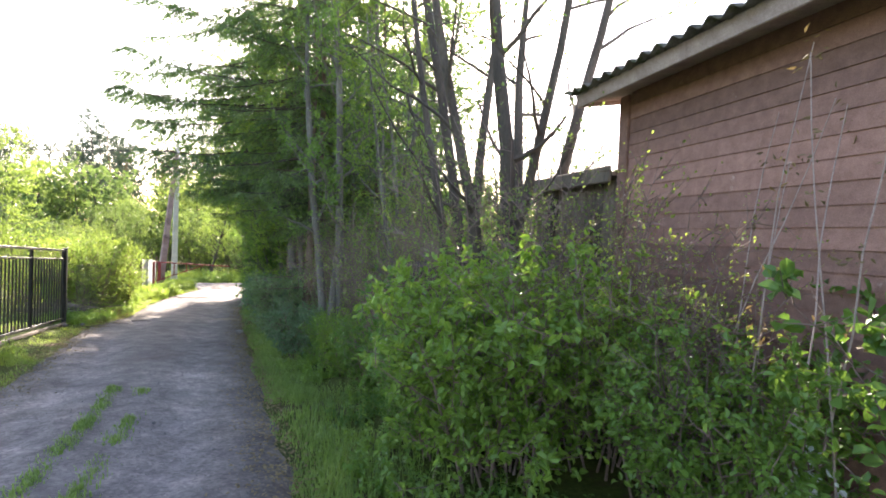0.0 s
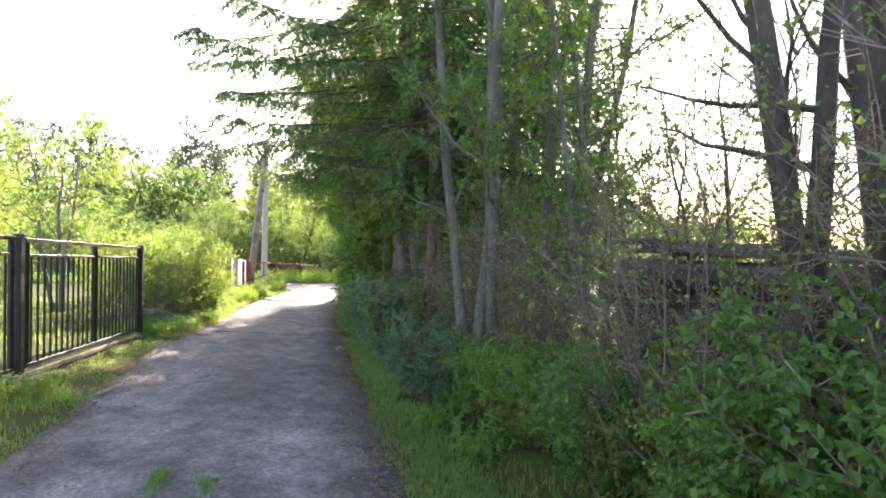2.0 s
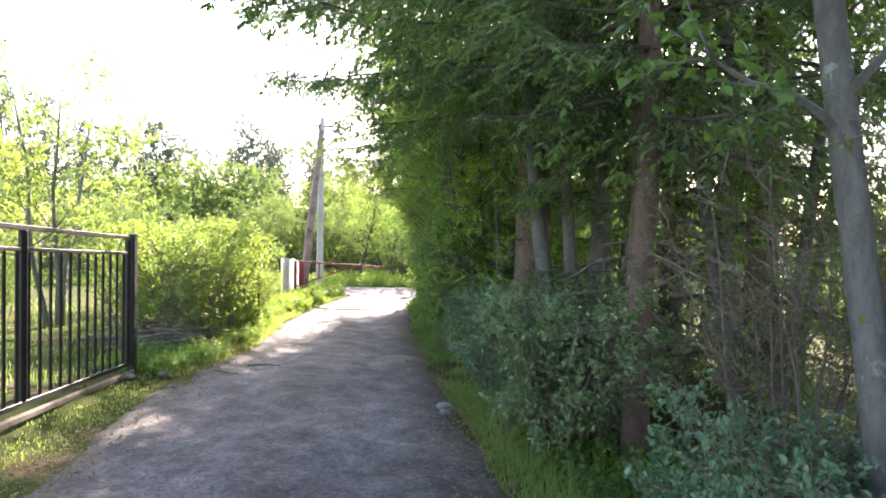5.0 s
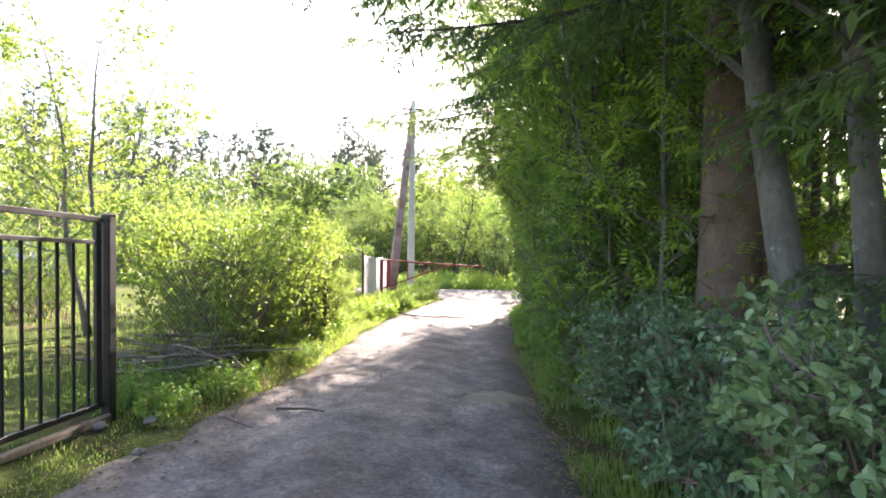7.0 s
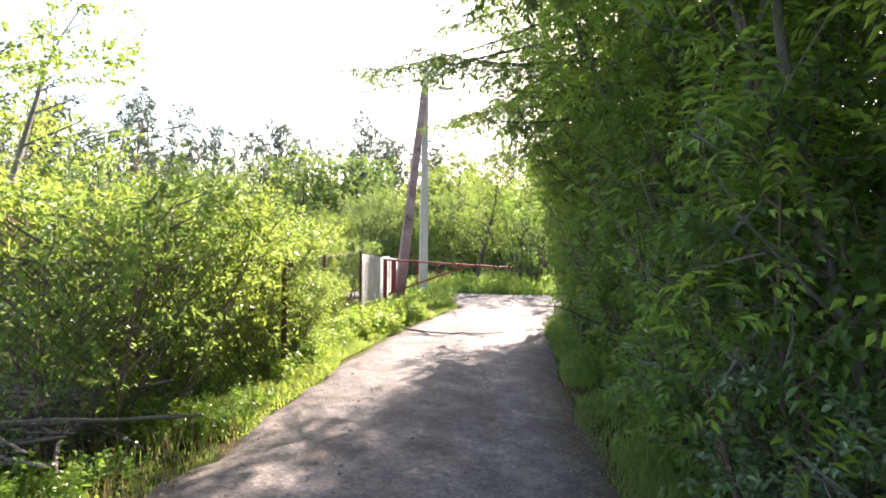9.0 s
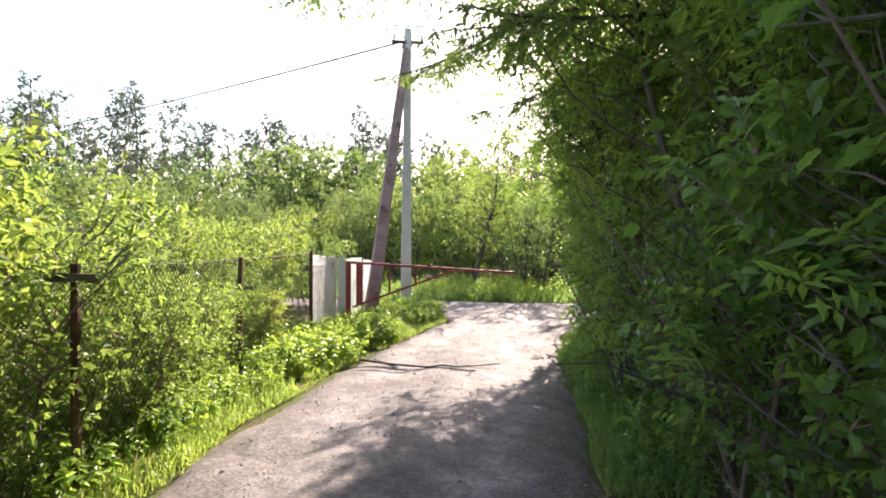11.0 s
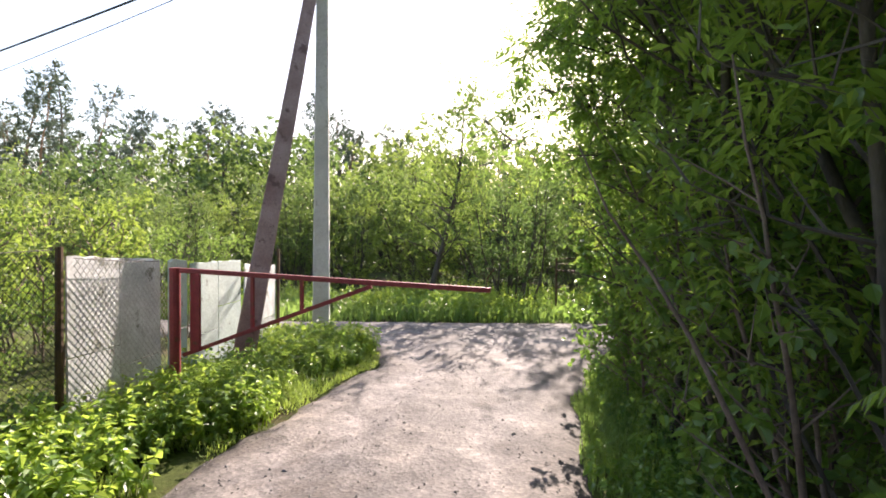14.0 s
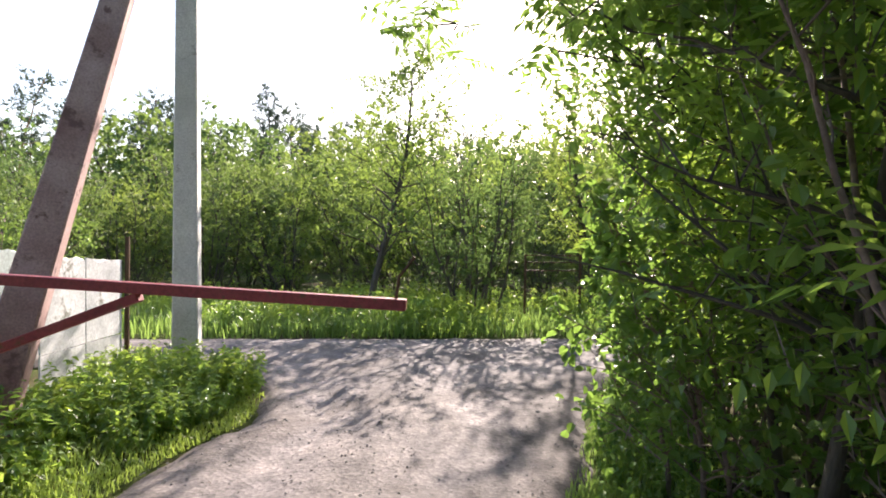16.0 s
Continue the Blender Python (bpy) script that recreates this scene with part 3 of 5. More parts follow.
def build_road():
    rng = np.random.default_rng(4)
    ys = np.arange(-8, 24.0, 0.1)
    n = 26
    v = []
    for y in ys:
        l = edge_x(LEFT_EDGE, y) + 0.16 * lump(0, y, 1.7) + 0.07 * lump(5, y, 6)
        r = edge_x(RIGHT_EDGE, y) + 0.14 * lump(9, y, 1.7) + 0.06 * lump(14, y, 6)
        for k in range(n):
            f = k / (n - 1)
            x = l + (r - l) * f
            rut = 0.03 * math.exp(-((f - 0.27) / 0.09) ** 2) + 0.03 * math.exp(-((f - 0.72) / 0.09) ** 2)
            crown = 0.05 * math.sin(math.pi * f)
            drop = 0.06 * max(0, 1 - min(f, 1 - f) / 0.05)
            v.append((x, y, lie(x, y) - 0.005 + crown - rut - drop + 0.018 * lump(x, y, 2.2) + 0.006 * lump(x, y, 9)))
    m = len(ys)
    i, j = np.meshgrid(np.arange(m - 1), np.arange(n - 1), indexing="ij")
    q = np.stack([i * n + j, i * n + j + 1, (i + 1) * n + j + 1, (i + 1) * n + j], -1).reshape(-1, 4)
    me = np_mesh("road", v, [q])
    me.attributes.new("across", "FLOAT", "POINT").data.foreach_set("value", np.tile(np.linspace(0, 1, n), m).astype(np.float32))
    tagged(put("road", me, M_ROAD, smooth=True), "worn gravel and earth track with wheel ruts", "road", kind="structure")
    # the track across the end
    v = []
    ss = np.arange(-2.5, 26, 0.25)
    n = 14
    for s in ss:
        for k in range(n):
            f = k / (n - 1)
            w = 0.12 * lump(s, 3, 1.2) * (1 if k in (0, n - 1) else 0)
            d = -float(np.interp(s, [2.0, 4.0], [1.45, 2.5])) * f + w
            x, y = -16.2 + 0.843 * s - 0.537 * d, 23.1 + 0.537 * s + 0.843 * d
            v.append((x, y, lie(x, y) + 0.012 + 0.05 * math.sin(math.pi * f) * 0.5 + 0.012 * lump(x, y, 2.2) - 0.05 * max(0, 1 - min(f, 1 - f) / 0.08)))
    m = len(ss)
    i, j = np.meshgrid(np.arange(m - 1), np.arange(n - 1), indexing="ij")
    q = np.stack([i * n + j, (i + 1) * n + j, (i + 1) * n + j + 1, i * n + j + 1], -1).reshape(-1, 4)
    me = np_mesh("road_cross", v, [q])
    me.attributes.new("across", "FLOAT", "POINT").data.foreach_set("value", np.tile(np.linspace(0.95, 0.05, n), m).astype(np.float32))
    tagged(put("road", me, M_ROAD, smooth=True), "grey gravel track crossing the end of the lane", "road", kind="structure")


build_ground()
build_road()

# ---- barn ----


def build_barn():
    # local x runs along the wall from the far corner towards the walk's start, local y into the barn
    base = thing("barn", "barn clad in weathered reddish-brown boards under a corrugated roof", "barn", at=(0.99, 4.46, 0.0), turn=-70.0)
    length, depth, top = 7.5, 4.0, 2.54
    b = Bag()
    b.box((0.03, 0.05, -0.5), (length, depth, top))
    part("body", b, M_PLANK, base)
    b = Bag()
    b.box((-0.02, -0.035, -0.5), (0.1, 0.06, top))
    rounded(part("corner_board", b, M_PLANK, base))
    rng = np.random.default_rng(2)
    z, k = -0.4, 0
    while z < top - 0.03:
        h = 0.105 + rng.uniform(-0.012, 0.012)
        b = Bag()
        x0, x1 = 0.1, length
        # the lower edge stands out over the board below
        v = [(x0, 0.05, z - 0.006), (x1, 0.05, z - 0.006), (x1, -0.016, z - 0.006 + rng.uniform(-0.004, 0.004)), (x0, -0.016, z - 0.006),
             (x0, 0.05, z + h), (x1, 0.05, z + h), (x1, -0.006, z + h), (x0, -0.006, z + h)]
        b.add(v, [(0, 3, 2, 1), (4, 5, 6, 7), (3, 7, 6, 2), (0, 4, 7, 3), (1, 2, 6, 5), (0, 1, 5, 4)])
        part("plank", b, M_PLANK, base)
        z += h
        k += 1
    # roof: boards under the eaves, fascia, corrugated sheets
    b = Bag()
    m = pose(0, 0, top + 0.02, 9, 0, 0)
    b.box((-0.2, -0.28, 0.0), (length + 0.3, depth + 0.3, 0.03), m)
    part("soffit", b, M_FASCIA, base, "pale boards under the eaves")
    b = Bag()
    b.box((-0.22, -0.32, -0.04), (length + 0.3, -0.282, 0.065), m)
    rounded(part("fascia", b, M_FASCIA, base, "pale weathered fascia board"))
    b = Bag()
    b.box((-0.24, -0.28, -0.03), (-0.202, depth + 0.3, 0.055), m)
    rounded(part("bargeboard", b, M_FASCIA, base))
    xs = np.arange(-0.29, length + 0.35, 0.02)
    ys = np.linspace(-0.39, depth + 0.35, 12)
    v = []
    for layer in (0, -0.012):
        for y in ys:
            for x in xs:
                v.append(m @ Vector((x, y, 0.09 + layer + 0.02 * math.sin(x * 2 * math.pi / 0.15) + 0.012 * lump(x, y, 3))))
    nx, ny = len(xs), len(ys)
    i, j = np.meshgrid(np.arange(ny - 1), np.arange(nx - 1), indexing="ij")
    q = np.stack([i * nx + j, i * nx + j + 1, (i + 1) * nx + j + 1, (i + 1) * nx + j], -1).reshape(-1, 4)
    edge = np.stack([np.arange(nx - 1), np.arange(nx - 1) + nx * ny, np.arange(1, nx) + nx * ny, np.arange(1, nx)], -1)
    put("roof", np_mesh("roof", np.array(v), [np.concatenate([q, q[:, ::-1] + nx * ny, edge])]), M_ROOF, base, "dark mossy corrugated roof sheets", smooth=True)


def build_shed():
    # local x runs from the barn corner away from the walk's start, local y into the shed
    s = thing("shed", "low dark shed of old boards with a mossy sheet roof", "shed", at=(1.02, 4.52, -0.3), turn=112)
    b = Bag()
    b.box((0.0, -2.2, -0.3), (1.45, -0.03, 2.2))
    part("body", b, M_OLDWOOD, s)
    rng = np.random.default_rng(8)
    x = 0.0
    while x < 1.4:
        b = Bag()
        b.box((x, -0.03, -0.3), (x + 0.14, -0.005, 2.2 + rng.uniform(-0.03, 0.0)))
        part("plank", b, M_OLDWOOD, s)
        x += 0.15
    y = -2.2
    while y < -0.1:
        b = Bag()
        b.box((1.45, y, -0.3), (1.475, y + 0.14, 2.2 + rng.uniform(-0.03, 0.0)))
        part("plank", b, M_OLDWOOD, s)
        y += 0.15
    b = Bag()
    b.box((0.02, -2.3, 2.215), (1.6, 0.1, 2.25))
    part("roof", b, M_ROOF, s, "mossy dark roof sheet")
    b = Bag()
    b.box((0.02, 0.102, 2.16), (1.62, 0.13, 2.3))
    rounded(part("fascia", b, M_OLDWOOD, s, "reddish-brown weathered edge board"), 0.008)
    rg = np.random.default_rng(18)
    n = 420
    pos = np.stack([rg.uniform(0.05, 1.6, n), rg.uniform(-0.4, 0.1, n), np.full(n, 2.25)], 1)
    way = rg.normal(0, 0.5, (n, 3)) + np.array([0, 0, 0.7])
    ln = rg.uniform(0.02, 0.05, n)
    tagged(put("moss_cover", leaves_mesh("moss_cover", pos, way, unit(rg.normal(0, 1, (n, 3))), ln, ln * 0.6), M_GRASS, s, "tufts of moss on the roof's edge"), kind="stuff")


def build_log_heap():
    """Old logs and boards stacked beside the shed."""
    rng = np.random.default_rng(5)
    h = thing("log_pile", "heap of old dark logs and boards overgrown with twigs", "log pile", at=(0.3, 7.45, lie(0, 7.45)), turn=12)
    for row in range(9):
        for k in range(6 - row // 3):
            z = 0.12 + row * 0.17
            y = -0.7 + k * 0.27 + 0.09 * (row % 2) + rng.uniform(-0.03, 0.03)
            x0 = -1.3 + rng.uniform(-0.3, 0.2)
            x1 = 2.2 + rng.uniform(-0.2, 0.4)
            b = Bag()
            r = rng.uniform(0.08, 0.115)
            b.tube([(x0, y, z), ((x0 + x1) / 2, y + rng.uniform(-0.03, 0.03), z + rng.uniform(-0.02, 0.02)), (x1, y, z)], [r, r, r * 0.9], 9)
            part("log", b, M_BARK_DARK, h, smooth=False)
    for k in range(7):
        b = Bag()
        b.box((-1.25, -0.08, 0), (2.3, 0.08, 0.03), pose(rng.uniform(-0.1, 0.1), -0.6 + k * 0.22, 1.62 + 0.012 * k, rng.uniform(-6, 6), rng.uniform(-2, 2), rng.uniform(-5, 5)))
        rounded(part("board", b, M_ROOF, h, "dark mossy board"))


build_barn()
build_shed()
build_log_heap()

# ---- iron gate and fence beside the track ----
GATE_A, GATE_B = (-7.2, 6.8), (-8.79, 10.1)


def bar(b, p, q, w, d=None):
    """A square bar between two points."""
    p, q = Vector(p), Vector(q)
    m = Matrix.Translation(p) @ (q - p).to_track_quat("Z", "Y").to_matrix().to_4x4()
    d = d or w
    b.box((-w / 2, -d / 2, 0), (w / 2, d / 2, (q - p).length), m)


def build_gate_leaf(a, c, za, zc, name, label):
    """A leaf of welded bars between two plan points; za, zc are its top heights."""
    g = thing(name, label, "gate", "gate leaves", (*a, lie(*a)))
    ux, uy = c[0] - a[0], c[1] - a[1]
    ln = math.hypot(ux, uy)
    ga, gc = 0.13, lie(*c) - lie(*a) + 0.13
    ta, tc = za - lie(*a), zc - lie(*a)
    at = lambda f, z: (ux * f, uy * f, z)
    for nm, za_, zc_, w in (("top_rail", ta, tc, 0.04), ("upper_rail", ta - 0.17, tc - 0.17, 0.03), ("bottom_rail", ga, gc, 0.04)):
        b = Bag()
        bar(b, at(0.0, za_), at(1, zc_), w)
        rounded(part(nm, b, M_BLACK, g), 0.003)
    for f in (0.012, 0.5, 0.988):
        b = Bag()
        bar(b, at(f, ga + (gc - ga) * f + 0.02), at(f, ta + (tc - ta) * f - 0.02), 0.045)
        rounded(part("stile", b, M_BLACK, g), 0.004)
    n = int(ln / 0.135)
    for k in range(1, n):
        f = k / n
        if abs(f - 0.5) < 0.02:
            continue
        b = Bag()
        bar(b, at(f, ga + (gc - ga) * f + 0.01), at(f, ta + (tc - ta) * f - 0.17), 0.018)
        part("bar", b, M_BLACK, g)
    b = Bag()
    m = 0.055
    run = np.arange(0.0, ln, m * 1.4)
    for s in run:
        for sg in (1, -1):
            f0, f1 = s / ln, min(1, max(0, (s + sg * 0.62) / ln))
            z0 = ta + (tc - ta) * f0 - 0.62
            b.tube([at(f0, z0), at(f1, z0 + 0.62 * abs(f1 - f0) * ln / 0.62)], 0.0016, 3, cap=False)
    part("wire_netting", b, M_WIRE, g, "thin wire netting behind the bars")
    return g


def build_gate_post(x, y, top, w=0.075):
    p = thing("gate_post", "dark painted square steel gate post", "gate post", "gate posts", (x, y, lie(x, y)))
    b = Bag()
    b.box((-w / 2, -w / 2, -0.3), (w / 2, w / 2, top - lie(x, y)), pose(0, 0, 0, 0, 0, 26))
    rounded(part("shaft", b, M_BLACK, p), 0.006)
    b = Bag()
    b.box((-w / 2 - 0.006, -w / 2 - 0.006, top - lie(x, y)), (w / 2 + 0.006, w / 2 + 0.006, top - lie(x, y) + 0.012), pose(0, 0, 0, 0, 0, 26))
    part("cap", b, M_FASCIA, p, "pale steel cap")


dx, dy = GATE_B[0] - GATE_A[0], GATE_B[1] - GATE_A[1]
gl = math.hypot(dx, dy)
ex, ey = dx / gl, dy / gl
build_gate_post(*GATE_A, 1.04)
build_gate_post(*GATE_B, 0.82)
build_gate_leaf((GATE_A[0] + ex * 0.1, GATE_A[1] + ey * 0.1), (GATE_B[0] - ex * 0.07, GATE_B[1] - ey * 0.07), 0.98, 0.78, "gate_leaf", "closed dark iron gate leaf of upright bars, peeling paint")
GATE_C = (GATE_A[0] - ex * 3.4, GATE_A[1] - ey * 3.4)
build_gate_leaf((GATE_C[0] + ex * 0.1, GATE_C[1] + ey * 0.1), (GATE_A[0] - ex * 0.1, GATE_A[1] - ey * 0.1), 1.16, 1.0, "gate_leaf", "closed dark iron gate leaf beside the gate post")
build_gate_post(*GATE_C, 1.2)
# kerb beam under the gate
kerb = Bag()
bar(kerb, (GATE_C[0], GATE_C[1], lie(*GATE_C) + 0.02), (GATE_B[0] + 0.05, GATE_B[1] - 0.02, lie(*GATE_B) + 0.03), 0.05, 0.06)
tagged(rounded(part("timber_sill", kerb, M_OLDWOOD), 0.012), "grey weathered timber sill on the soil under the gate", "timber beam")

# ---- wire fence, slabs and boom ----


def build_netting(a, c, za, zc, low=0.05, mat=None):
    """Chain-link between two posts, zigzag wires both ways, with a top wire."""
    f = thing("chain_link_panel", "rusty grey chain-link netting on fence posts", "fence", "fence netting", (*a, lie(*a)))
    ux, uy = c[0] - a[0], c[1] - a[1]
    ln = math.hypot(ux, uy)
    b = Bag()
    z0, z1 = lie(*c) - lie(*a), 0
    h = za - lie(*a) - low
    step = 0.062
    for s in np.arange(-h, ln, step):
        for sg in (1, -1):
            pts = []
            for k in (0, 1):
                t = k * h
                x = s + t if sg == 1 else s + h - t
                pts.append((x, low + t))
            (x0, y0), (x1, y1) = pts
            # clip to the panel
            def cut(x, xa, ya, xb, yb):
                return ya + (yb - ya) * (x - xa) / (xb - xa)
            lo, hi = max(0, min(x0, x1)), min(ln, max(x0, x1))
            if hi - lo < 0.02:
                continue
            ya, yb = cut(lo, x0, y0, x1, y1), cut(hi, x0, y0, x1, y1)
            p = lambda x, y: (ux * x / ln, uy * x / ln, y + (zc - za) * x / ln)
            b.tube([p(lo, ya), p(hi, yb)], 0.0023, 3, cap=False)
    part("netting", b, mat or M_WIRE, f)
    b = Bag()
    mid = (ux / 2, uy / 2, (za + zc) / 2 - lie(*a) - 0.015)
    b.tube([(0, 0, za - lie(*a)), mid, (ux, uy, zc - lie(*a))], 0.003, 4, cap=False)
    part("top_wire", b, M_WIRE, f)


def build_fence_post(x, y, top, r=0.03, mat=None, label="rusty brown iron fence post"):
    p = thing("fence_post", label, "fence post", "fence posts", (x, y, lie(x, y)))
    b = Bag()
    b.tube([(0, 0, -0.3), (0.005, 0.0, 0.5), (0.0, 0.01, top - lie(x, y))], [r, r, r * 0.95], 8)
    part("shaft", b, mat or M_RUST, p, smooth=False)


FENCE = [(-9.05, 10.7, 0.45), (-10.25, 14.05, 0.3), (-12.05, 16.42, 0.19), (-12.84, 18.2, 0.2)]
for x, y, top in FENCE[1:]:
    build_fence_post(x, y, top, 0.028)
b = Bag()
b.box((-0.16, -0.02, 0), (0.16, 0.02, 0.05))
cross = part("fence_bracket", b, M_OLDWOOD)
cross.matrix_world = pose(-10.24, 14.01, 0.2, 0, 4, 60)
tagged(cross, "short dark wooden crosspiece fixed to a fence post", "bracket")
for p, q in zip(FENCE[:-1], FENCE[1:]):
    build_netting(p[:2], q[:2], p[2] - 0.02, q[2] - 0.02)


def build_slab(a, c, za, zc, mat, label, seed):
    """Sheets of fibre cement, cracked across, with uneven top edges, between two plan points."""
    rng = np.random.default_rng(seed)
    s = thing("fence_slab", label, "fence panel", "fence slabs", (*a, lie(*a)))
    ux, uy = c[0] - a[0], c[1] - a[1]
    ln = math.hypot(ux, uy)
    turn = math.degrees(math.atan2(uy, ux))
    cols = max(1, round(ln / 0.58))
    for k in range(cols):
        cut = rng.uniform(0.35, 0.65)
        for lo, hi in ((0, cut), (cut, 1)):
            x0, x1 = ln * k / cols + 0.007, ln * (k + 1) / cols - 0.007
            top = lambda x: za + (zc - za) * x / ln - lie(*a)
            n = 7
            v = []
            for side in (0.0, 0.014):
                for j in range(n):
                    x = x0 + (x1 - x0) * j / (n - 1)
                    h = top(x) + 0.12
                    jit = 0.01 * rng.normal() if hi == 1 else 0
                    v.append((x, side, -0.12 + h * lo + (0.006 + 0.006 * rng.random() if lo else 0)))
                    v.append((x, side, -0.12 + h * hi + jit))
            f = []
            for j in range(n - 1):
                p = 2 * j
                f += [(p, p + 2, p + 3, p + 1), (2 * n + p, 2 * n + p + 1, 2 * n + p + 3, 2 * n + p + 2), (p + 1, p + 3, 2 * n + p + 3, 2 * n + p + 1), (p, 2 * n + p, 2 * n + p + 2, p + 2)]
            e = 2 * (n - 1)
            f += [(0, 1, 2 * n + 1, 2 * n), (e, 2 * n + e, 2 * n + e + 1, e + 1)]
            bag = Bag()
            m = pose(0, rng.uniform(-0.003, 0.003), 0, 0, 0, turn)
            bag.add([m @ Vector(q) for q in v], f)
            part("sheet", bag, mat, s)


build_slab((-12.86, 18.26), (-13.4, 19.3), 0.13, 0.05, M_SLAB, "grey cracked fibre-cement fence sheets behind wire netting", 1)
build_slab((-13.47, 19.42), (-13.62, 19.72), 0.04, 0.02, M_SLAB_GREEN, "narrow greenish fibre-cement fence sheet", 6)
build_slab((-13.68, 19.8), (-14.25, 20.9), -0.02, -0.05, M_SLAB_GREEN, "greenish grey fibre-cement fence sheets", 2)
build_slab((-14.3, 21.0), (-14.87, 22.05), -0.1, -0.18, M_SLAB, "pale grey fibre-cement fence sheets beside the pole", 3)
build_fence_post(-14.9, 22.12, 0.06, 0.025)
build_netting((-12.8, 18.28), (-13.33, 19.3), 0.12, 0.04, mat=M_WHITE)


def build_boom():
    """A hand-swung barrier: post, boom, strut and uprights of red angle iron."""
    post = (-13.0, 19.17)
    g = thing("boom_barrier", "open boom barrier of rusty red-painted iron", "barrier", at=(*post, lie(*post)))
    z = -lie(*post)
    tip = (-10.5 - post[0], 20.2 - post[1], z - 0.13)
    b = Bag()
    b.tube([(0, 0, -0.3), (0, 0, z + 0.0)], 0.045, 10)
    part("post", b, M_RED, g, smooth=False)
    at = lambda f, zz: (tip[0] * f, tip[1] * f, zz)
    b = Bag()
    bar(b, at(0.02, z - 0.02), at(1, tip[2]), 0.045, 0.04)
    rounded(part("boom", b, M_RED, g), 0.003)
    b = Bag()
    bar(b, at(0.03, z - 0.75), at(0.64, z - 0.12), 0.04, 0.035)
    rounded(part("strut", b, M_RED, g), 0.003)
    for f in (0.07, 0.26, 0.42):
        zt, zb = z - 0.04 - 0.1 * f, z - 0.75 + (f - 0.03) / 0.61 * 0.63
        b = Bag()
        bar(b, at(f, zb), at(f, zt), 0.12 if f < 0.1 else 0.03, 0.02)
        part("upright", b, M_RED, g)
    b = Bag()
    b.tube([at(0.985, tip[2]), (tip[0] * 0.99, tip[1] * 0.99, tip[2] + 0.1), (tip[0] * 1.01, tip[1] * 1.01, tip[2] + 0.17)], 0.006, 5)
    part("hook", b, M_RUST, g, "bent rusty wire hook")


build_boom()

# ---- poles and cables ----
POLE, POLE_TOP = (-14.1, 22.2), 4.95


def build_pole():
    p = thing("utility_pole", "grey concrete utility pole with a street lamp arm", "utility pole", at=(*POLE, lie(*POLE)), turn=38)
    b = Bag()
    h = POLE_TOP - lie(*POLE)
    for z0, z1 in ((-0.5, h),):
        w0, w1, d0, d1 = 0.125, 0.075, 0.1, 0.07
        v = [(sx * w, sy * d, z) for z, w, d in ((z0, w0, d0), (z1, w1, d1)) for sx, sy in ((-1, -1), (1, -1), (1, 1), (-1, 1))]
        b.add(v, [(0, 3, 2, 1), (4, 5, 6, 7), (0, 1, 5, 4), (1, 2, 6, 5), (2, 3, 7, 6), (3, 0, 4, 7)])
    rounded(part("shaft", b, M_CONC, p), 0.012)
    b = Bag()
    b.box((-0.35, -0.03, h - 0.32), (0.35, 0.03, h - 0.26))
    part("crossarm", b, M_RUST, p)
    for x in (-0.3, 0.3):
        b = Bag()
        b.tube([(x, 0, h - 0.26), (x, 0, h - 0.2), (x, 0, h - 0.14), (x, 0, h - 0.1)], [0.012, 0.03, 0.03, 0.015], 8)
        part("insulator", b, M_WHITE, p, "white porcelain insulator")
    b = Bag()
    b.tube([(0.05, 0, h - 0.55), (0.25, 0, h - 0.47), (0.4, 0, h - 0.46)], 0.014, 6)
    arm = part("lamp_arm", b, M_WHITE, p)
    b = Bag()
    b.tube([(0.34, 0, h - 0.47), (0.42, 0, h - 0.46), (0.55, 0, h - 0.47), (0.6, 0, h - 0.48)], [0.025, 0.06, 0.06, 0.02], 8)
    part("lamp_head", b, M_WHITE, arm, "small grey street lamp head")


def build_brace():
    foot, top = Vector((-13.45, 20.15, lie(0, 20.15) - 0.3)), Vector((-14.16, 22.3, POLE_TOP - 0.1))
    p = thing("pole_brace", "leaning reddish concrete brace propping the pole", "pole brace", at=tuple(foot))
    m = (top - foot).to_track_quat("Z", "Y").to_matrix().to_4x4() @ pose(0, 0, 0, 0, 0, 32)
    ln = (top - foot).length
    b = Bag()
    v = [(sx * w, sy * d, z) for z, w, d in ((0, 0.125, 0.11), (ln, 0.075, 0.07)) for sx, sy in ((-1, -1), (1, -1), (1, 1), (-1, 1))]
    b.add([m @ Vector(q) for q in v], [(0, 3, 2, 1), (4, 5, 6, 7), (0, 1, 5, 4), (1, 2, 6, 5), (2, 3, 7, 6), (3, 0, 4, 7)])
    rounded(part("shaft", b, M_BRACE, p), 0.012)
    b = Bag()
    b.box((-0.1, -0.1, ln - 0.3), (0.1, 0.1, ln - 0.24), m)
    part("steel_band", b, M_RUST, p)


def build_cable(a, c, sag, r, label):
    a, c = np.array(a), np.array(c)
    s = np.linspace(0, 1, 28)[:, None]
    pts = a + (c - a) * s
    pts[:, 2] -= 4 * sag * (s * (1 - s))[:, 0]
    b = Bag()
    b.tube(pts, r, 5)
    tagged(part("overhead_cable", b, M_CABLE), label, "cable", "overhead cables")


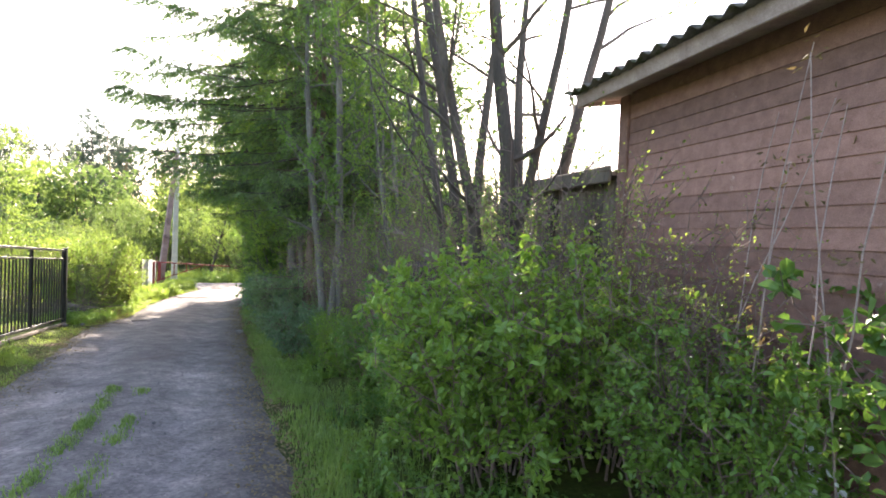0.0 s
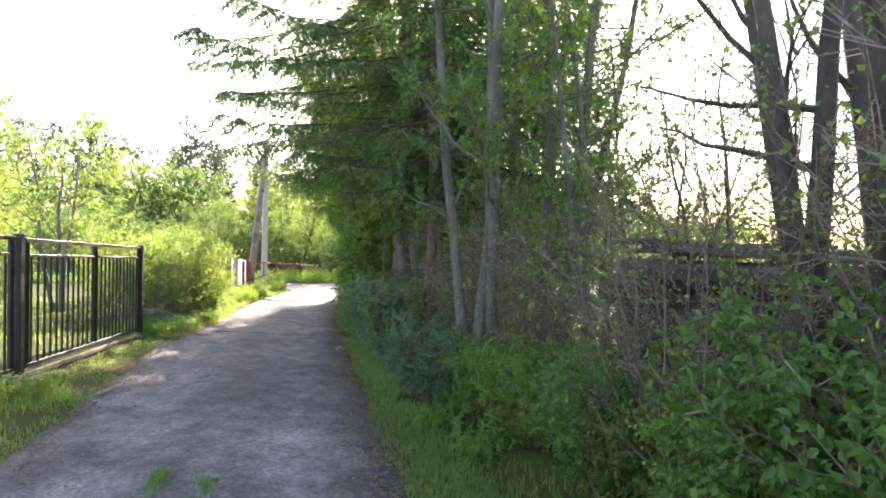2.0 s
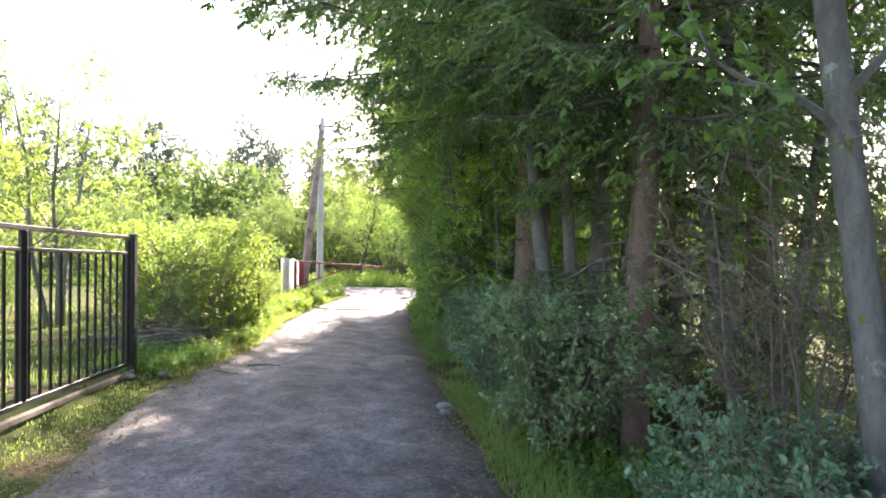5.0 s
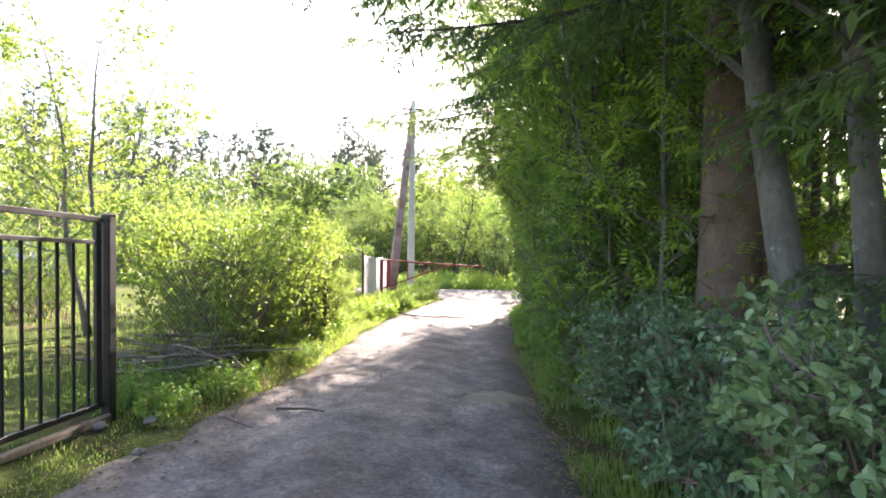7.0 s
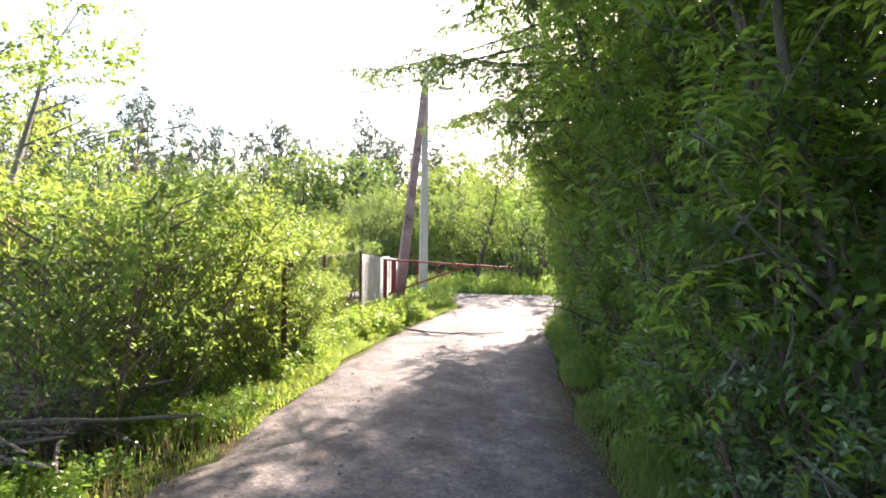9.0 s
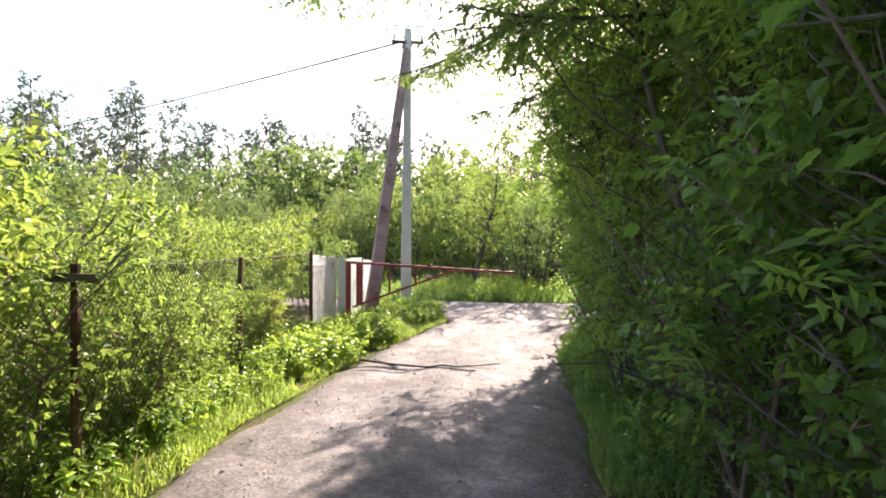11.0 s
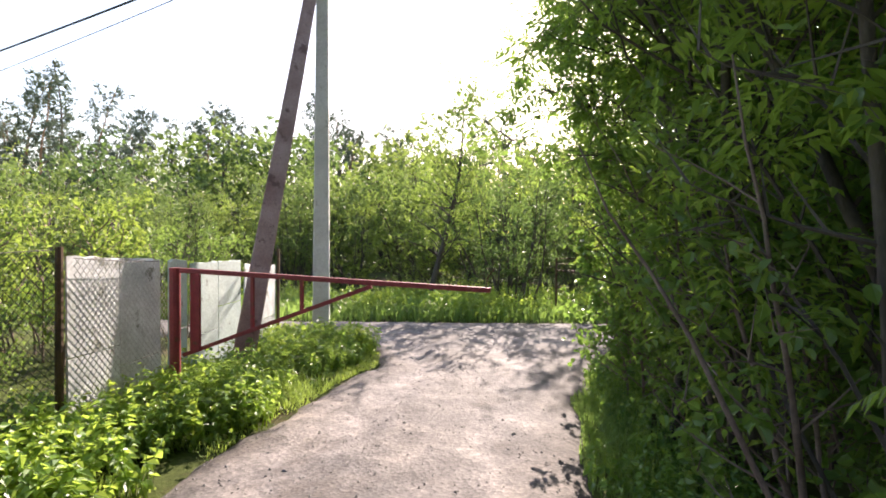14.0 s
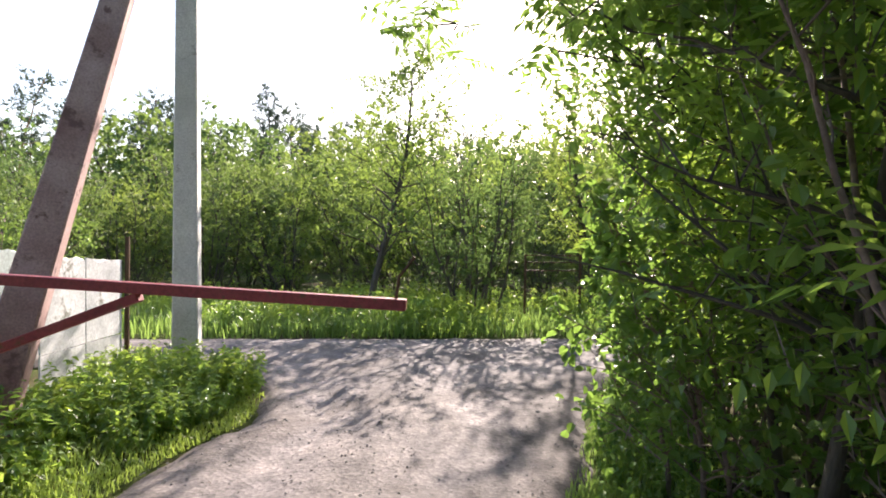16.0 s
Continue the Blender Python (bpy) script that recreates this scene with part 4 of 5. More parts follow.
build_pole()
build_brace()
build_cable((-14.15, 22.2, 4.7), (-58.0, 22.6, 5.35), 0.4, 0.022, "black overhead cable sagging from the pole")
build_cable((-14.15, 22.2, 4.55), (-58.0, 25.0, 5.6), 0.4, 0.01, "thin dark overhead wire from the pole")
build_cable((-14.1, 22.15, 4.65), (-3.3, -2.6, 8.2), 0.12, 0.013, "black overhead cable running along the lane")
build_cable((-14.1, 22.25, 4.7), (4.0, 33.0, 5.0), 0.4, 0.009, "black overhead cable leading into the trees")

# ---- plants beside the track ----
R = np.random.default_rng(77)


def shrub(name, label, seed, x, y, leaf_mat, bark=M_TWIG, turn=0.0, group="", category="shrub", **kw):
    return tree_thing(name, label, category, grow(seed, **kw), bark, leaf_mat, (x, y, lie(x, y)), group, turn)


# leafy shrubs before the barn
LILAC = dict(height=1.45, stems=16, lean=0.45, base=0.12, limbs=9, reach=0.55, twigs=9, twig_len=0.22, leaves=10, leaf=(0.052, 0.034), r0=0.014, foot=0.25, round_leaf=True, lift=0.08)
s1 = shrub("leafy_shrub", "dense fresh green shrub with oval leaves by the barn", 11, 0.1, 3.3, M_SHRUB, group="barn shrubs", **LILAC)
again(s1, -0.35, 4.35, 80, 0.85)
again(s1, 1.1, 2.6, 190, 0.75)
again(s1, -0.35, 3.85, 300, 0.6)
again(s1, 0.6, 4.2, 140, 0.8)
for x, y, a, s in ((-1.2, 5.7, 20, 0.62), (-1.75, 6.6, 110, 0.55), (-0.7, 5.0, 230, 0.6), (-2.2, 7.2, 280, 0.5)):
    again(s1, x, y, a, s)
s2 = shrub("leafy_sapling", "young shrub with bright green rounded leaves", 12, 1.62, 1.8, M_SHRUB, height=1.5, stems=4, lean=0.3, base=0.35, limbs=5, reach=0.35, twigs=6, twig_len=0.15, leaves=6, leaf=(0.07, 0.055), r0=0.01, foot=0.1, round_leaf=True)
# bare brown twiggy shrubs
BARE = dict(height=2.6, stems=22, lean=0.42, base=0.25, limbs=7, reach=0.55, twigs=9, twig_len=0.3, leaves=3, leaf=(0.032, 0.022), r0=0.013, foot=0.35, wob=0.07, lift=0.1)
t1 = shrub("twiggy_shrub", "brown twiggy shrub with few small leaves", 21, 0.15, 4.5, M_YOUNG, M_TWIG, group="twiggy shrubs", **BARE)
for x, y, a, s in ((0.72, 3.55, 100, 0.8), (1.0, 2.95, 20, 0.62), (0.5, 4.75, 200, 0.72), (-0.8, 5.4, 60, 0.85), (-0.95, 6.1, 10, 0.55), (-1.5, 7.3, 130, 0.85), (-2.05, 8.1, 300, 0.9), (-2.6, 8.9, 20, 0.85)):
    again(t1, x, y, a, s)
# many-stemmed dark tree beyond the barn
DARK = dict(height=8.0, lean=0.2, base=0.3, limbs=9, reach=1.5, twigs=9, twig_len=0.45, leaves=5, leaf=(0.05, 0.03), wob=0.05)
shrub("multi_stem_tree", "dark many-stemmed tree with thin spring foliage", 31, 0.12, 5.35, M_BROAD, M_BARK_DARK, category="tree", group="dark trees", stems=5, r0=0.085, foot=0.35, **DARK)
shrub("multi_stem_tree", "dark forked tree with sparse foliage among shrubs", 34, -0.28, 5.4, M_BROAD, M_BARK_DARK, category="tree", group="dark trees", stems=3, r0=0.075, foot=0.14, **DARK)
# withered growth over the log heap
WITHER = dict(height=0.95, stems=12, lean=0.7, base=0.1, limbs=8, reach=0.4, twigs=8, twig_len=0.2, leaves=7, leaf=(0.05, 0.032), r0=0.01, foot=0.3, round_leaf=True, hang=0.5)
wd = shrub("withered_bush", "withered dark purplish bush over the old logs", 36, 0.0, 6.35, M_WITHER, group="withered bushes", **WITHER)
again(wd, -0.6, 6.3, 90, 0.8)
again(wd, 0.6, 6.2, 200, 1.05)
# thin bare trees behind the log heap
THIN = dict(height=4.6, stems=4, lean=0.3, base=0.15, limbs=14, reach=1.2, twigs=14, twig_len=0.5, leaves=2, leaf=(0.05, 0.034), r0=0.034, foot=0.3, wob=0.1)
tn = shrub("thin_tree", "thin nearly bare tree with crooked branches", 35, -0.3, 8.75, M_BROAD, M_BARK_DARK, category="tree", group="thin trees", **THIN)
again(tn, -0.85, 9.0, 120, 0.95)
again(tn, 0.5, 9.2, 250, 1.0)
again(tn, 0.9, 8.8, 20, 0.9)
# pale stems
BIRCH = dict(height=9.0, stems=3, lean=0.09, base=0.2, limbs=18, reach=1.25, twigs=11, twig_len=0.4, leaves=15, leaf=(0.06, 0.042), r0=0.075, foot=0.3, wob=0.06)
bt = shrub("grey_stem_tree", "tree with several pale grey stems among shrubs", 32, -2.45, 7.95, M_BROAD, M_BARK, category="tree", group="grey-stemmed trees", **BIRCH)
for x, y, a, s in ((-1.75, 8.6, 100, 0.95), (-2.6, 10.2, 220, 0.85), (-1.3, 7.7, 310, 0.66), (-2.7, 14.0, 40, 1.05), (-1.9, 12.6, 170, 0.95), (-3.7, 16.3, 280, 1.1), (-3.9, 14.3, 80, 0.85)):
    again(bt, x, y, a, s)
ct = shrub("leaning_tree", "leaning grey lichen-spotted tree beside the spruces", 33, -4.02, 11.1, M_BROAD, M_BARK, category="tree", height=8.0, keep=clear_of_lane(-4.02, 11.1), stems=3, lean=0.2, base=0.35, limbs=12, reach=1.3, twigs=10, twig_len=0.35, leaves=8, leaf=(0.055, 0.035), r0=0.11, foot=0.25)

# spruces


def spruce(seed, x, y, turn, label, **kw):
    tr, wo, ne, sh, de = grow_spruce(seed, **kw)
    ob = thing("spruce_tree", label, "tree", "spruces", (x, y, lie(x, y)), turn)
    put("trunk", tr, M_BARK_SPRUCE, ob, smooth=True)
    tagged(put("boughwork", wo, M_BARK_DARK, ob), kind="stuff")
    tagged(put("needle_foliage", ne, M_SPRUCE, ob), kind="stuff")
    tagged(put("shoot_growth", sh, M_SHOOT, ob, "pale green new shoots"), kind="stuff")
    tagged(put("deadwood", de, M_TWIG, ob, "bare dead lower branches"), kind="stuff")
    return ob


OVER = dict(start=2.2, slope=2.2, cap=3.4)
spB = spruce(41, -4.68, 12.1, 0, "tall dark spruce with a thick scaly trunk", height=19, r0=0.22, reach=4.7, first=3.2, gap=0.064, per=17, keep=clear_of_lane(-4.68, 12.1, **OVER))
spruce(42, -3.46, 9.65, 0, "slender dark spruce with bare lower trunk", height=12, r0=0.078, reach=2.4, first=2.3, gap=0.1, keep=clear_of_lane(-3.46, 9.65, **OVER))
spruce(45, -3.5, 10.22, 0, "slim spruce trunk close beside another", height=11, r0=0.062, reach=1.9, first=2.6, gap=0.16, fine=0.06, keep=clear_of_lane(-3.5, 10.22, **OVER))
spruce(43, -7.2, 17.4, 0, "dark spruce with drooping boughs over the lane", height=16, r0=0.17, reach=4.9, first=2.8, gap=0.08, keep=clear_of_lane(-7.2, 17.4, 2.4, 2.0, 4.2))
spA = spruce(44, -3.1, 12.3, 0, "dark spruce behind the verge shrubs", height=10, r0=0.13, reach=2.6, first=0.9, gap=0.12, fine=0.06)
# the last copy, at y 28, is unseen, added to shade the rowan wall
for x, y, a, s in ((-2.2, 14.6, 30, 1.1), (-5.3, 19.6, 150, 1.2), (-2.5, 11.0, 60, 0.8), (-6.9, 28.0, 200, 0.95)):
    again(spA, x, y, a, s)

# grey-leaved shrubs at the verge
GREYS = dict(height=1.22, stems=14, lean=0.5, base=0.08, limbs=10, reach=0.45, twigs=9, twig_len=0.18, leaves=9, leaf=(0.046, 0.03), r0=0.012, foot=0.25, round_leaf=True)
g1 = shrub("grey_leaved_shrub", "shrub with dull grey-green leaves at the verge", 51, -3.95, 9.75, M_GREY, group="grey shrubs", **GREYS)
for x, y, a, s in ((-4.15, 10.3, 90, 0.95), (-2.95, 7.9, 200, 0.7), (-4.85, 11.45, 300, 0.95), (-5.5, 13.0, 160, 0.85)):
    again(g1, x, y, a, s)

# rowans and broad-leaved shrubs that wall the lane
ROWAN = dict(height=7.6, stems=5, lean=0.12, base=0.06, limbs=25, reach=2.1, twigs=10, twig_len=0.42, leaves=3, leaf=(0.074, 0.027), r0=0.034, foot=0.4, style="compound", shape="column", hang=0.3)
for k, (x, y) in enumerate(((-6.0, 14.3), (-6.95, 16.0), (-8.05, 18.3), (-8.5, 20.1), (-8.75, 21.6), (-5.6, 16.6), (-6.6, 19.0), (-7.4, 21.4), (-8.6, 23.2))):
    shrub("rowan_tree", "rowan with feathery green leaves down to the ground", 61 + k, x, y, M_ROWAN, M_BARK_DARK, category="tree", group="rowans", keep=clear_of_lane(x, y, 2.3, 0.8, 1.2) if y > 20 else clear_of_lane(x, y), **ROWAN)
LEANING = dict(ROWAN, height=5.4, stems=3, lean=0.1, base=0.42, reach=2.1, limbs=13, twigs=15, leaves=5, angle=0.12, lift=0.0, shape="column", toward=3.0)
shrub("rowan_tree", "rowan with long leafy branches over the lane's end", 75, -9.1, 21.1, M_ROWAN, M_BARK_DARK, category="tree", group="rowans", keep=clear_of_lane(-9.1, 21.1, 1.9, 2.6, 3.2), **LEANING)
MAPLE = dict(stems=9, lean=0.24, base=0.06, limbs=12, reach=0.85, twigs=8, twig_len=0.28, leaves=9, leaf=(0.06, 0.046), r0=0.018, foot=0.4, hang=0.4, round_leaf=True)
for k, (x, y, h) in enumerate(((-5.6, 13.3, 2.4), (-6.2, 14.6, 3.4), (-6.9, 15.9, 2.6), (-7.3, 17.3, 3.6), (-8.2, 18.7, 2.5), (-8.6, 20.3, 3.2), (-9.4, 21.8, 1.7), (-9.6, 23.0, 1.5), (-8.5, 22.4, 3.6), (-7.9, 23.6, 4.2), (-7.7, 20.0, 4.2))):
    shrub("broad_leaved_shrub", "dense dark green broad-leaved shrub at the verge", 162 + k, x, y, M_BROAD, group="lane shrubs", keep=clear_of_lane(x, y), height=h, **MAPLE)

# young rowans under the spruces, their lit look put into the leaf colour
for k, (x, y, h) in enumerate(((-5.05, 12.95, 5.4), (-5.6, 13.9, 6.2), (-5.95, 14.9, 6.0))):
    shrub("young_rowan", "young rowan under the spruces, leaf colour brightened to look lit", 190 + k, x, y, M_ROWAN_LIFTED, M_BARK, category="tree", group="young rowans", keep=clear_of_lane(x, y), **dict(ROWAN, height=h, stems=6, limbs=17, reach=1.25, lean=0.2))



def build_maple(seed, x, y, height, count, toward):
    """A maple sapling: a few thin stems and large five-lobed leaves on long stalks."""
    rng = np.random.default_rng(seed)
    ob = thing("maple_sapling", "maple sapling with large lobed green leaves at the verge", "sapling", "maple saplings", (x, y, lie(x, y)))
    tips, stalks = [], Bag()
    for k in range(4):
        a = toward + rng.normal(0, 0.6)
        path = wander(rng, (0.05 * k, 0.04 * k, -0.08), (0.28 * math.cos(a), 0.28 * math.sin(a), 1), height * rng.uniform(0.7, 1.0), 8, 0.07, 0.03)
        b = Bag()
        b.tube(path, 0.011 * np.linspace(1, 0.3, 9), 5)
        part("stem", b, M_TWIG, ob)
        tips.append(path[3:])
    tips = np.concatenate(tips)
    node = tips[rng.integers(0, len(tips), count)] + rng.normal(0, 0.03, (count, 3))
    az = toward + rng.normal(0, 1.1, count)
    out = np.stack([np.cos(az), np.sin(az), rng.uniform(-0.1, 0.35, count)], 1)
    ln = rng.uniform(0.1, 0.3, count)
    base = node + unit(out) * ln[:, None]
    twig_spikes(stalks, node, out, ln * 1.03, 0.0025)
    # lobed outline, stalk end at the origin, main lobe along the first axis
    shape = np.array([(0, 0), (-0.08, 0.22), (0.1, 0.3), (0.14, 0.5), (0.34, 0.38), (0.58, 0.48), (0.68, 0.22), (1.0, 0.0)])
    outline = np.concatenate([shape, shape[-2:0:-1] * [1, -1]])
    m = len(outline)
    way = unit(out * np.array([1, 1, 0]) + np.array([0, 0, -0.55]) + rng.normal(0, 0.25, (count, 3)))
    side = unit(np.cross(way, np.array([0, 0, 1.0]) + rng.normal(0, 0.3, (count, 3))))
    nrm = np.cross(side, way)
    size = rng.uniform(0.05, 0.105, count)[:, None]
    rows = [base + way * size * (0.4) - nrm * size * 0.02]
    for px_, py_ in outline:
        rows.append(base + way * size * px_ + side * size * py_ + nrm * size * (0.14 * abs(py_) - 0.12 * px_ * px_))
    v = np.stack(rows, 1).reshape(-1, 3)
    fan = np.array([(0, 1 + k, 1 + (k + 1) % m) for k in range(m)])
    f = (np.arange(count)[:, None, None] * (m + 1) + fan[None]).reshape(-1, 3)
    tagged(put("stalkwork", stalks.mesh("stalkwork"), M_SHRUB, ob), kind="stuff")
    tagged(put("foliage", np_mesh("foliage", v, [f]), M_BROAD, ob, "large lobed maple leaves"), kind="stuff")


for k, (x, y, h, n) in enumerate(((-6.8, 15.8, 2.7, 110), (-7.4, 17.3, 2.6, 90), (-6.2, 14.3, 2.4, 80), (-8.15, 19.3, 2.0, 70), (-8.65, 20.7, 1.8, 50))):
    build_maple(300 + k, x, y, h, n, 3.4)

# left of the track
HEDGE = dict(height=1.9, stems=14, lean=0.45, base=0.08, limbs=9, reach=0.6, twigs=9, twig_len=0.25, leaves=7, leaf=(0.062, 0.036), r0=0.014, foot=0.5, lift=0.1, twig_geo=False)
h1 = shrub("garden_shrub", "sunlit yellow-green shrub with many thin stems", 71, -10.0, 12.1, M_YOUNG, group="garden shrubs", **HEDGE)
for x, y, a, s in ((-10.6, 12.9, 70, 1.05), (-10.9, 13.8, 140, 1.0), (-11.7, 13.0, 210, 1.15), (-12.2, 14.8, 320, 0.75), (-11.5, 15.1, 250, 0.6), (-12.9, 16.3, 30, 0.6), (-13.3, 16.9, 80, 0.6), (-13.6, 17.7, 130, 0.55), (-11.0, 14.7, 180, 0.6), (-16.8, 13.2, 45, 1.0), (-15.2, 12.3, 100, 0.8), (-14.4, 15.6, 20, 0.9), (-15.0, 17.6, 300, 1.0), (-16.0, 19.5, 50, 1.1), (-16.2, 21.4, 110, 0.9), (-13.4, 14.2, 15, 0.9), (-11.7, 15.4, 70, 0.55), (-12.3, 16.1, 10, 0.5), (-12.8, 17.0, 190, 0.5)):
    again(h1, x, y, a, s)
FRUIT = dict(height=5.3, stems=3, lean=0.3, base=0.25, limbs=16, reach=1.6, twigs=12, twig_len=0.38, leaves=13, leaf=(0.065, 0.042), r0=0.06, foot=0.15, twig_geo=False)
f1 = shrub("fruit_tree", "young garden tree with sparse yellow-green leaves", 72, -12.9, 12.1, M_YOUNG, M_BARK, category="tree", group="garden trees", **FRUIT)
for x, y, a, s in ((-12.2, 9.2, 100, 0.95), (-15.5, 10.8, 200, 1.0), (-11.4, 6.6, 290, 0.85), (-17.5, 13.6, 30, 1.0), (-19.5, 9.0, 140, 1.1), (-15.0, 7.0, 60, 1.0)):
    again(f1, x, y, a, s)

# ---- beyond the crossing track and far off ----
MID = dict(height=4.7, stems=1, lean=0.05, base=0.2, limbs=50, reach=1.45, twigs=12, twig_len=0.42, leaves=10, leaf=(0.08, 0.055), r0=0.075)
m1 = shrub("young_tree", "young upright tree with airy yellow-green crown on the verge", 81, -15.1, 27.0, M_YOUNG, M_BARK_DARK, category="tree", group="verge trees", **MID)
again(m1, -11.6, 30.5, 200, 0.95)
# two more, hidden behind the rowans, added to dapple the crossing track with shade
again(m1, -9.2, 28.6, 60, 1.25)
again(m1, -7.6, 26.9, 130, 1.2)
WILLOW = dict(height=3.3, stems=12, lean=0.36, base=0.15, limbs=9, reach=0.75, twigs=8, twig_len=0.35, leaves=8, leaf=(0.085, 0.045), r0=0.03, foot=0.4, twig_geo=False)
w1 = shrub("willow_bush", "spreading many-stemmed willow bush on the verge", 82, -13.3, 27.7, M_FAR, M_BARK_DARK, group="willow bushes", **WILLOW)
for x, y, a, s in ((-20.5, 28.0, 40, 1.0), (-23.5, 30.5, 100, 1.2), (-10.2, 31.0, 170, 1.2), (-18.8, 33.0, 230, 1.2), (-26.5, 27.0, 290, 1.1), (-21.0, 24.5, 20, 0.8), (-24.0, 21.5, 80, 1.0), (-15.5, 33.5, 130, 1.2), (-7.5, 30.0, 200, 1.2), (-8.6, 27.2, 250, 0.9)):
    again(w1, x, y, a, s)
BIG = dict(height=5.0, stems=7, lean=0.36, base=0.0, limbs=13, reach=1.7, twigs=8, twig_len=0.6, leaves=6, leaf=(0.21, 0.15), r0=0.07, foot=0.7, twig_geo=False)
b1 = shrub("far_broadleaf_tree", "bushy green broad-leaved tree in the distance", 83, -28.0, 38.0, M_FAR, M_BARK_DARK, category="tree", group="far trees", **BIG)
rr = np.random.default_rng(9)


def beyond(x, y):
    """How far a place lies beyond the crossing track."""
    return (x + 16.2) * -0.537 + (y - 23.1) * 0.843


NEAR = dict(height=4.2, stems=6, lean=0.34, base=0.02, limbs=12, reach=1.25, twigs=8, twig_len=0.42, leaves=8, leaf=(0.1, 0.068), r0=0.04, foot=0.5, twig_geo=False)
n1 = shrub("verge_bush", "dense leafy bush beyond the crossing track", 85, -20.0, 30.0, M_FAR, M_BARK_DARK, group="verge bushes", **NEAR)
n2 = shrub("verge_bush", "sunlit yellow-green bush beyond the crossing track", 86, -17.5, 31.0, M_YOUNG, M_BARK_DARK, group="verge bushes", **NEAR)
for k in range(26):       # bushes close behind the verge
    s = -19 + 1.4 * k + rr.uniform(-0.5, 0.5)
    d = rr.uniform(6.2, 9.0)
    again((n1, n1, n2)[k % 3], -16.2 + 0.843 * s - 0.537 * d, 23.1 + 0.537 * s + 0.843 * d, rr.uniform(0, 360), rr.uniform(0.6, 1.15))
for k in range(18):       # undergrowth at their feet
    s = -15 + 1.6 * k + rr.uniform(-0.6, 0.6)
    d = rr.uniform(5.2, 7.5)
    again(n1, -16.2 + 0.843 * s - 0.537 * d, 23.1 + 0.537 * s + 0.843 * d, rr.uniform(0, 360), rr.uniform(0.25, 0.45))
for k in range(11):       # tall hedge behind the garden
    f = k / 10
    again(n1, -29.5 + 6.5 * f + rr.uniform(-0.3, 0.3), 14.5 + 13.0 * f, rr.uniform(0, 360), rr.uniform(0.62, 0.72))
for k in range(44):       # taller trees behind them
    a = radians(-66 + 94 * (k + rr.uniform(0, 1)) / 44)
    d = rr.uniform(22, 40)
    x, y = -9 + math.sin(a) * d, 18 + math.cos(a) * d
    if beyond(x, y) > 9.5:
        again(b1, x, y, rr.uniform(0, 360), rr.choice([0.8, 0.95, 1.1, 1.35]) * rr.uniform(0.9, 1.1) * (0.72 + d / 90))
for k in range(9):        # beyond the garden
    again(b1, -29 - rr.uniform(0, 9), 1 + 2.6 * k, rr.uniform(0, 360), rr.uniform(0.75, 1.15))
for k in range(5):        # behind the spruces
    again(b1, rr.uniform(0.0, 3.0) + 0.5 * k, 17 + 2.6 * k, rr.uniform(0, 360), rr.uniform(0.5, 0.7))
for x, y in ((-12, -8), (2, -12), (-20, -2)):
    again(b1, x, y, rr.uniform(0, 360), 1.2)
PINE = dict(height=17, stems=1, lean=0.03, base=0.3, limbs=34, reach=2.5, twigs=8, twig_len=0.9, leaves=12, leaf=(0.36, 0.15), r0=0.2, shape="column", angle=0.2, twig_geo=False)
p1 = shrub("pine_tree", "tall dark pine with a bare trunk in the far wood", 84, -52.0, 66.0, M_PINE_HAZED, M_BARK_PINE, category="tree", group="far pines", **PINE)
p2 = shrub("far_spruce", "dark pointed spruce in the far wood", 87, -50.0, 60.0, M_PINE_HAZED, M_BARK_DARK, category="tree", group="far pines", **dict(PINE, base=0.1, shape="cone", reach=2.4, limbs=38, angle=-0.1))
for k in range(150):
    a = radians(-78 + 92 * (k + rr.uniform(0, 1)) / 150)
    d = rr.uniform(58, 96)
    again(p2 if k % 4 == 1 else p1, -9 + math.sin(a) * d, 18 + math.cos(a) * d, rr.uniform(0, 360), rr.uniform(0.62, 0.95) * (1.22 - 0.0026 * k))

# ---- grass and weeds ----


def blades(name, label, spots, heights, mat, seed, bend=0.5, width=0.0035):
    """Grass: bent blades, one object."""
    rng = np.random.default_rng(seed)
    P = np.asarray(spots)
    n = len(P)
    h = np.asarray(heights)[:, None]
    a = rng.uniform(0, 6.28, n)
    o = np.stack([np.cos(a), np.sin(a), np.zeros(n)], 1)
    s = np.stack([-np.sin(a), np.cos(a), np.zeros(n)], 1)
    up = np.array([0, 0, 1.0])
    be = (bend * rng.uniform(0.2, 1.2, n))[:, None]
    w = width * rng.uniform(0.7, 1.4, n)[:, None] + h * 0.004
    midp = P + up * h * 0.6 + o * h * be * 0.3
    tip = P + up * h * (1 - 0.25 * be) + o * h * be
    v = np.stack([P - s * w, P + s * w, midp + s * w * 0.8, midp - s * w * 0.8, tip], 1).reshape(-1, 3)
    i = np.arange(n)[:, None] * 5
    me = np_mesh(name, v, [i + np.array([[0, 1, 2, 3]]), i + np.array([[3, 2, 4]])])
    return tagged(put(name, me, mat), label, "grass", kind="stuff")


